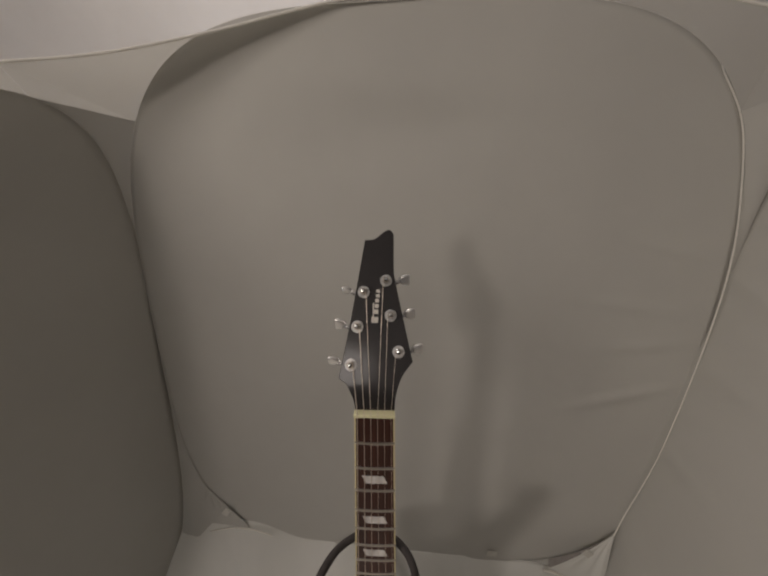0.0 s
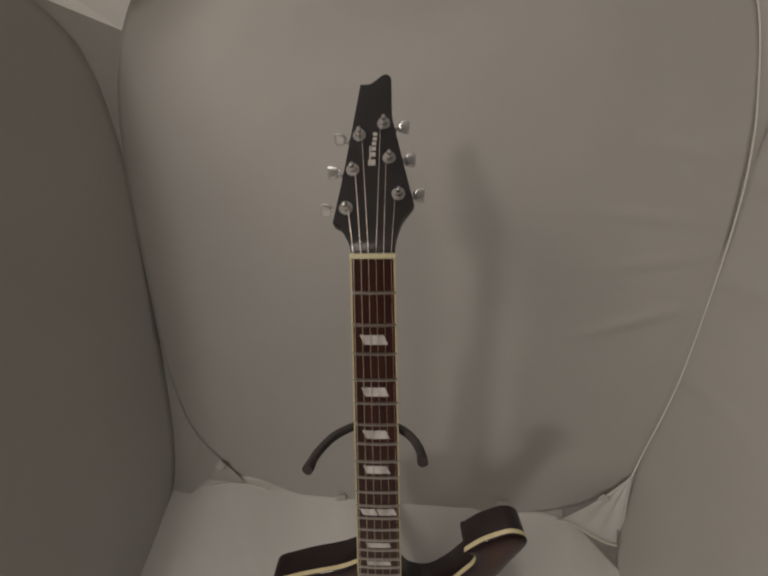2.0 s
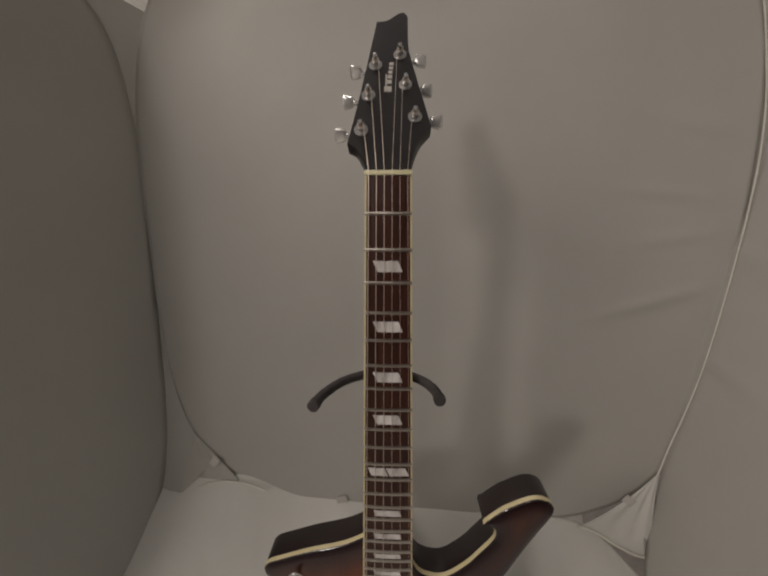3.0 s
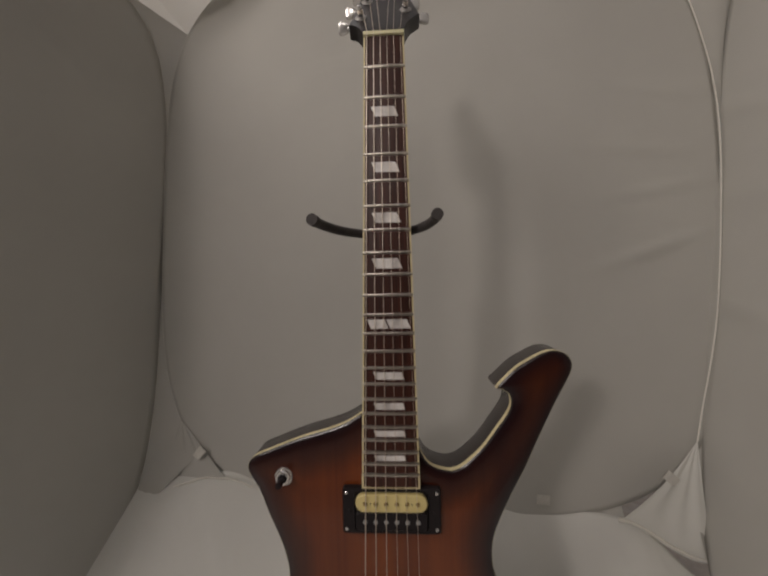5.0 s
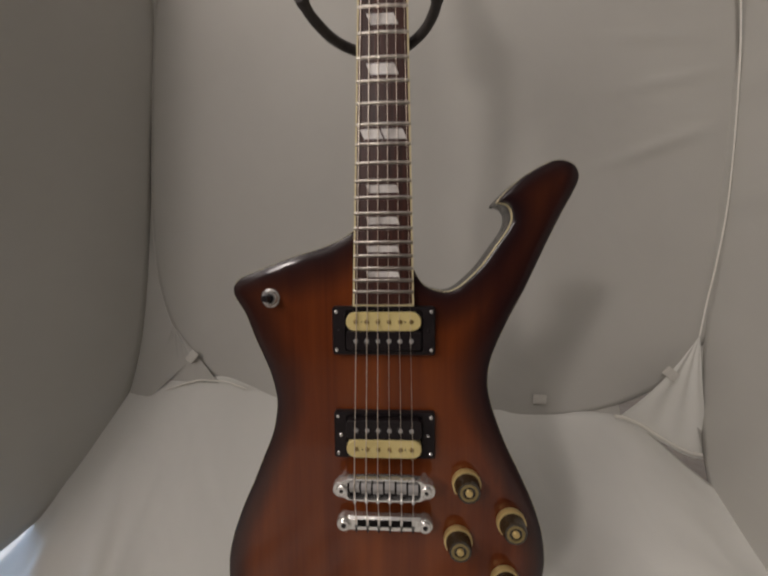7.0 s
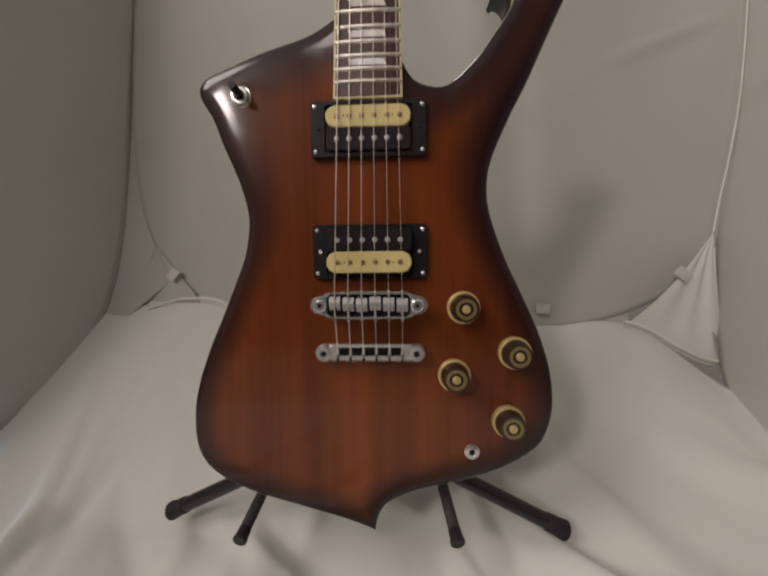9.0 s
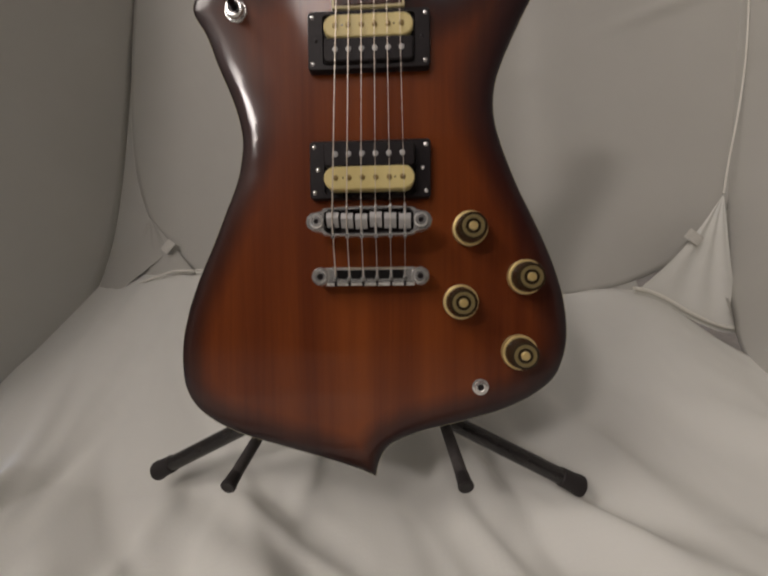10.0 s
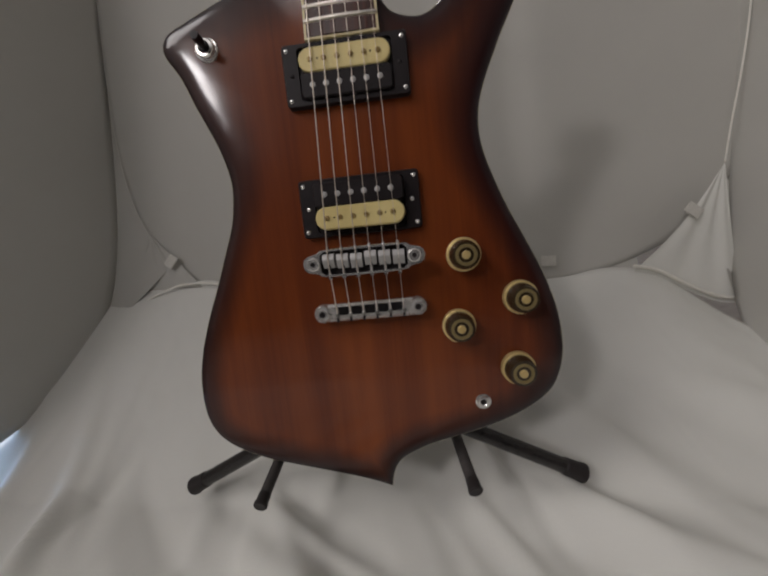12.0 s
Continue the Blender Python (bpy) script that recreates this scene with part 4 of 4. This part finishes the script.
# ---- controls
for kx, kz in ((79.2, -638), (122.6, -676.9), (71.6, -696.3), (118, -736.7)):
    m = on_body(kx, kz)
    bm = bmesh.new()
    lathe(bm, m, [(0, 0.0008), (0.0138, 0.0008), (0.0140, 0.002), (0.0138, 0.0062), (0.0126, 0.0068), (0, 0.0064)], 36)
    knob = part("control_knob", bm, GOLD, guitar, "gold and smoked-plastic speed knob")
    bm = bmesh.new()
    ridges = []
    for r, h in ((0.0123, 0.0062), (0.0121, 0.0080), (0.0110, 0.0163), (0.0102, 0.0178), (0.0085, 0.0178)):
        ridges.append([bm.verts.new(m @ Vector((r * (1 + (0.012 if i % 2 else -0.012)) * math.cos(a), r * (1 + (0.012 if i % 2 else -0.012)) * math.sin(a), h))) for i, a in ((i, 2 * math.pi * i / 56) for i in range(56))])
    for lo, hi in zip(ridges, ridges[1:]):
        for i in range(56):
            j = (i + 1) % 56
            bm.faces.new((lo[i], lo[j], hi[j], hi[i]))
    part("barrel", bm, AMBER, knob, "smoked brown plastic barrel")
    bm = bmesh.new()
    lathe(bm, m, [(0.0086, 0.0176), (0.0083, 0.0181), (0.0060, 0.0181), (0.0058, 0.0172)], 32)
    part("top_ring", bm, OLIVE, knob, "dull gold ring")
    bm = bmesh.new()
    lathe(bm, m, [(0.0059, 0.0171), (0.0034, 0.0171), (0.0034, 0.0164)], 28)
    part("recess", bm, AMBER, knob)
    bm = bmesh.new()
    lathe(bm, m, [(0.0035, 0.0164), (0.0033, 0.0186), (0.0028, 0.0191), (0, 0.0192)], 24)
    part("centre_cap", bm, GOLD, knob, "gold centre")

m = on_body(88, -765.8)
bm = bmesh.new()
lathe(bm, m, [(0.0026, -0.004), (0.0026, 0.0022), (0.0034, 0.0028), (0.0046, 0.0026), (0.0052, 0.0014), (0.0066, 0.0010), (0.0068, 0.0)], 28)
jack = part("output_jack", bm, CAST, guitar, "chrome jack socket ring")
bm = bmesh.new()
lathe(bm, m, [(0, 0.0008), (0.0027, 0.0008)], 20)
part("socket", bm, PLASTIC, jack, "dark socket hole")

m = on_body(-109, -458)
bm = bmesh.new()
lathe(bm, m, [(0.0094, -0.001), (0.0094, 0.0008), (0.0088, 0.0016), (0.0078, 0.0018), (0.0076, 0.0040), (0.0066, 0.0052), (0.0044, 0.0054), (0.0036, 0.0044), (0, 0.0044)], 28)
switch = part("toggle_switch", bm, CAST, guitar, "chrome three-way pickup selector")
bm = bmesh.new()
a, b = m @ Vector((0, 0, 0.003)), m @ Vector((0.0006, 0.0008, 0.012))
tube(bm, [a, a.lerp(b, 0.5), b], 0.0012, 10)
lever = part("lever", bm, CHROME, switch)
bm = bmesh.new()
c = m @ Vector((0.0009, 0.0012, 0.0190))
tube(bm, [a.lerp(b, 0.2), a.lerp(b, 0.7), b, b.lerp(c, 0.6), c], lambda t: 0.0021 + 0.0013 * math.sin(min(1, t * 1.2) * math.pi * 0.75), 14)
part("lever_tip", bm, PLASTIC, lever, "black plastic tip")
bm = bmesh.new()
lathe(bm, m, [(0.0046, 0.0045), (0.0046, 0.0057), (0.0040, 0.0060), (0, 0.0060)], 24)
part("collar", bm, PLASTIC, switch, "black collar round the lever")

# ---------------------------------------------------------------- the stand
stand = tagged(new("guitar_stand"), "black tubular guitar stand with padded yoke and rubber caps", "guitar stand")
stand.matrix_basis = REST


def bar(name, points, radius, material, label="", parent=stand, seg=16):
    bm = bmesh.new()
    tube(bm, points, radius, seg)
    return part(name, bm, material, parent, label)


def cap(points, radius, parent):
    bm = bmesh.new()
    a, b = Vector(points[0]), Vector(points[1])
    m = Matrix.Translation(a) @ (b - a).to_track_quat("Z", "Y").to_matrix().to_4x4()
    l = (b - a).length
    lathe(bm, m, [(radius * 0.9, 0), (radius, 0.001), (radius * 1.02, l * 0.6), (radius * 1.14, l - 0.003), (radius * 1.12, l - 0.0008), (radius * 0.98, l), (0, l - 0.0006)], 20)
    part("rubber_cap", bm, RUBBER, parent, "black rubber end cap")


YZ = -0.207
top = Vector((-0.003, 0.046, YZ))
bar("upright", [top, (-0.003, 0.085, -0.45), (-0.004, 0.115, -0.72)], 0.0105, TUBE, "black steel upright tube")
bar("collar", [(-0.003, 0.044, YZ + 0.012), (-0.003, 0.052, YZ - 0.03)], 0.0135, RUBBER)
yoke_l = spline([(-0.003, 0.036, YZ), (-0.026, 0.028, YZ), (-0.048, 0.010, YZ), (-0.062, -0.017, YZ), (-0.0668, -0.040, YZ)], 6)
yoke_r = spline([(-0.003, 0.036, YZ), (0.021, 0.026, YZ + 0.001), (0.038, 0.008, YZ + 0.002), (0.0465, -0.013, YZ + 0.003), (0.0485, -0.032, YZ + 0.004)], 6)
for path in (yoke_l, yoke_r):
    bar("yoke_arm", path, lambda t: 0.0048 + (0.0008 if t > 0.9 else 0.0), FOAM, "black foam-covered neck fork")
joint = Vector((-0.02, 0.105, -0.80))
bar("spreader", [(-0.125, 0.098, -0.808), (0.075, 0.100, -0.806)], 0.0105, TUBE, "black steel cross tube")
bar("lower_tube", [(-0.004, 0.115, -0.70), (-0.015, 0.105, -0.80)], 0.012, TUBE)
for root, foot in (((-0.105, 0.092, -0.805), (-0.236, 0.115, -0.873)), ((0.050, 0.099, -0.803), (0.195, 0.103, -0.875))):
    a, b = Vector(root), Vector(foot)
    leg = bar("leg", [a, a.lerp(b, 0.5), b], 0.0080, TUBE, "black steel leg tube")
    cap((a.lerp(b, 0.88), b + (b - a).normalized() * 0.004), 0.0090, leg)
for root, end in (((-0.115, 0.100, -0.819), (-0.1208, 0.037, -0.848)), ((0.065, 0.100, -0.813), (0.0746, 0.037, -0.8445))):
    a, b = Vector(root), Vector(end)
    arm = bar("cradle_arm", [a, a.lerp(b, 0.5), b], 0.0054, FOAM, "black foam-covered cradle arm")
    cap((a.lerp(b, 0.86), b + (b - a).normalized() * 0.003), 0.0058, arm)
rear = Vector((-0.01, 0.36, (0.36 * math.sin(radians(LEAN)) - 0.902) / math.cos(radians(LEAN)) + floor_rise(0.0, 0.36) + 0.012))
bar("rear_leg", [(-0.004, 0.11, -0.66), rear], 0.0105, TUBE, "black steel rear leg")

# ---------------------------------------------------------------- small things on the tent
TABS = [(0.478, 0.292, -0.594, 40), (-0.410, 0.357, -0.583, 130), (0.27, 0.324, -0.65, 4), (-0.115, 0.348, -0.665, -10)]
for x, y, z, turn in TABS:
    bm = bmesh.new()
    box(bm, Matrix.Rotation(radians(turn), 4, "Y"), 0.024, 0.0014, 0.017, 0.0004)
    ob = link("fastening_tab", bm, TAPE)
    ob.matrix_basis = REST @ Matrix.Translation((x, y, z))
    tagged(ob, "small pale hook-and-loop tab on the tent cloth", "tab", "tabs on the tent")
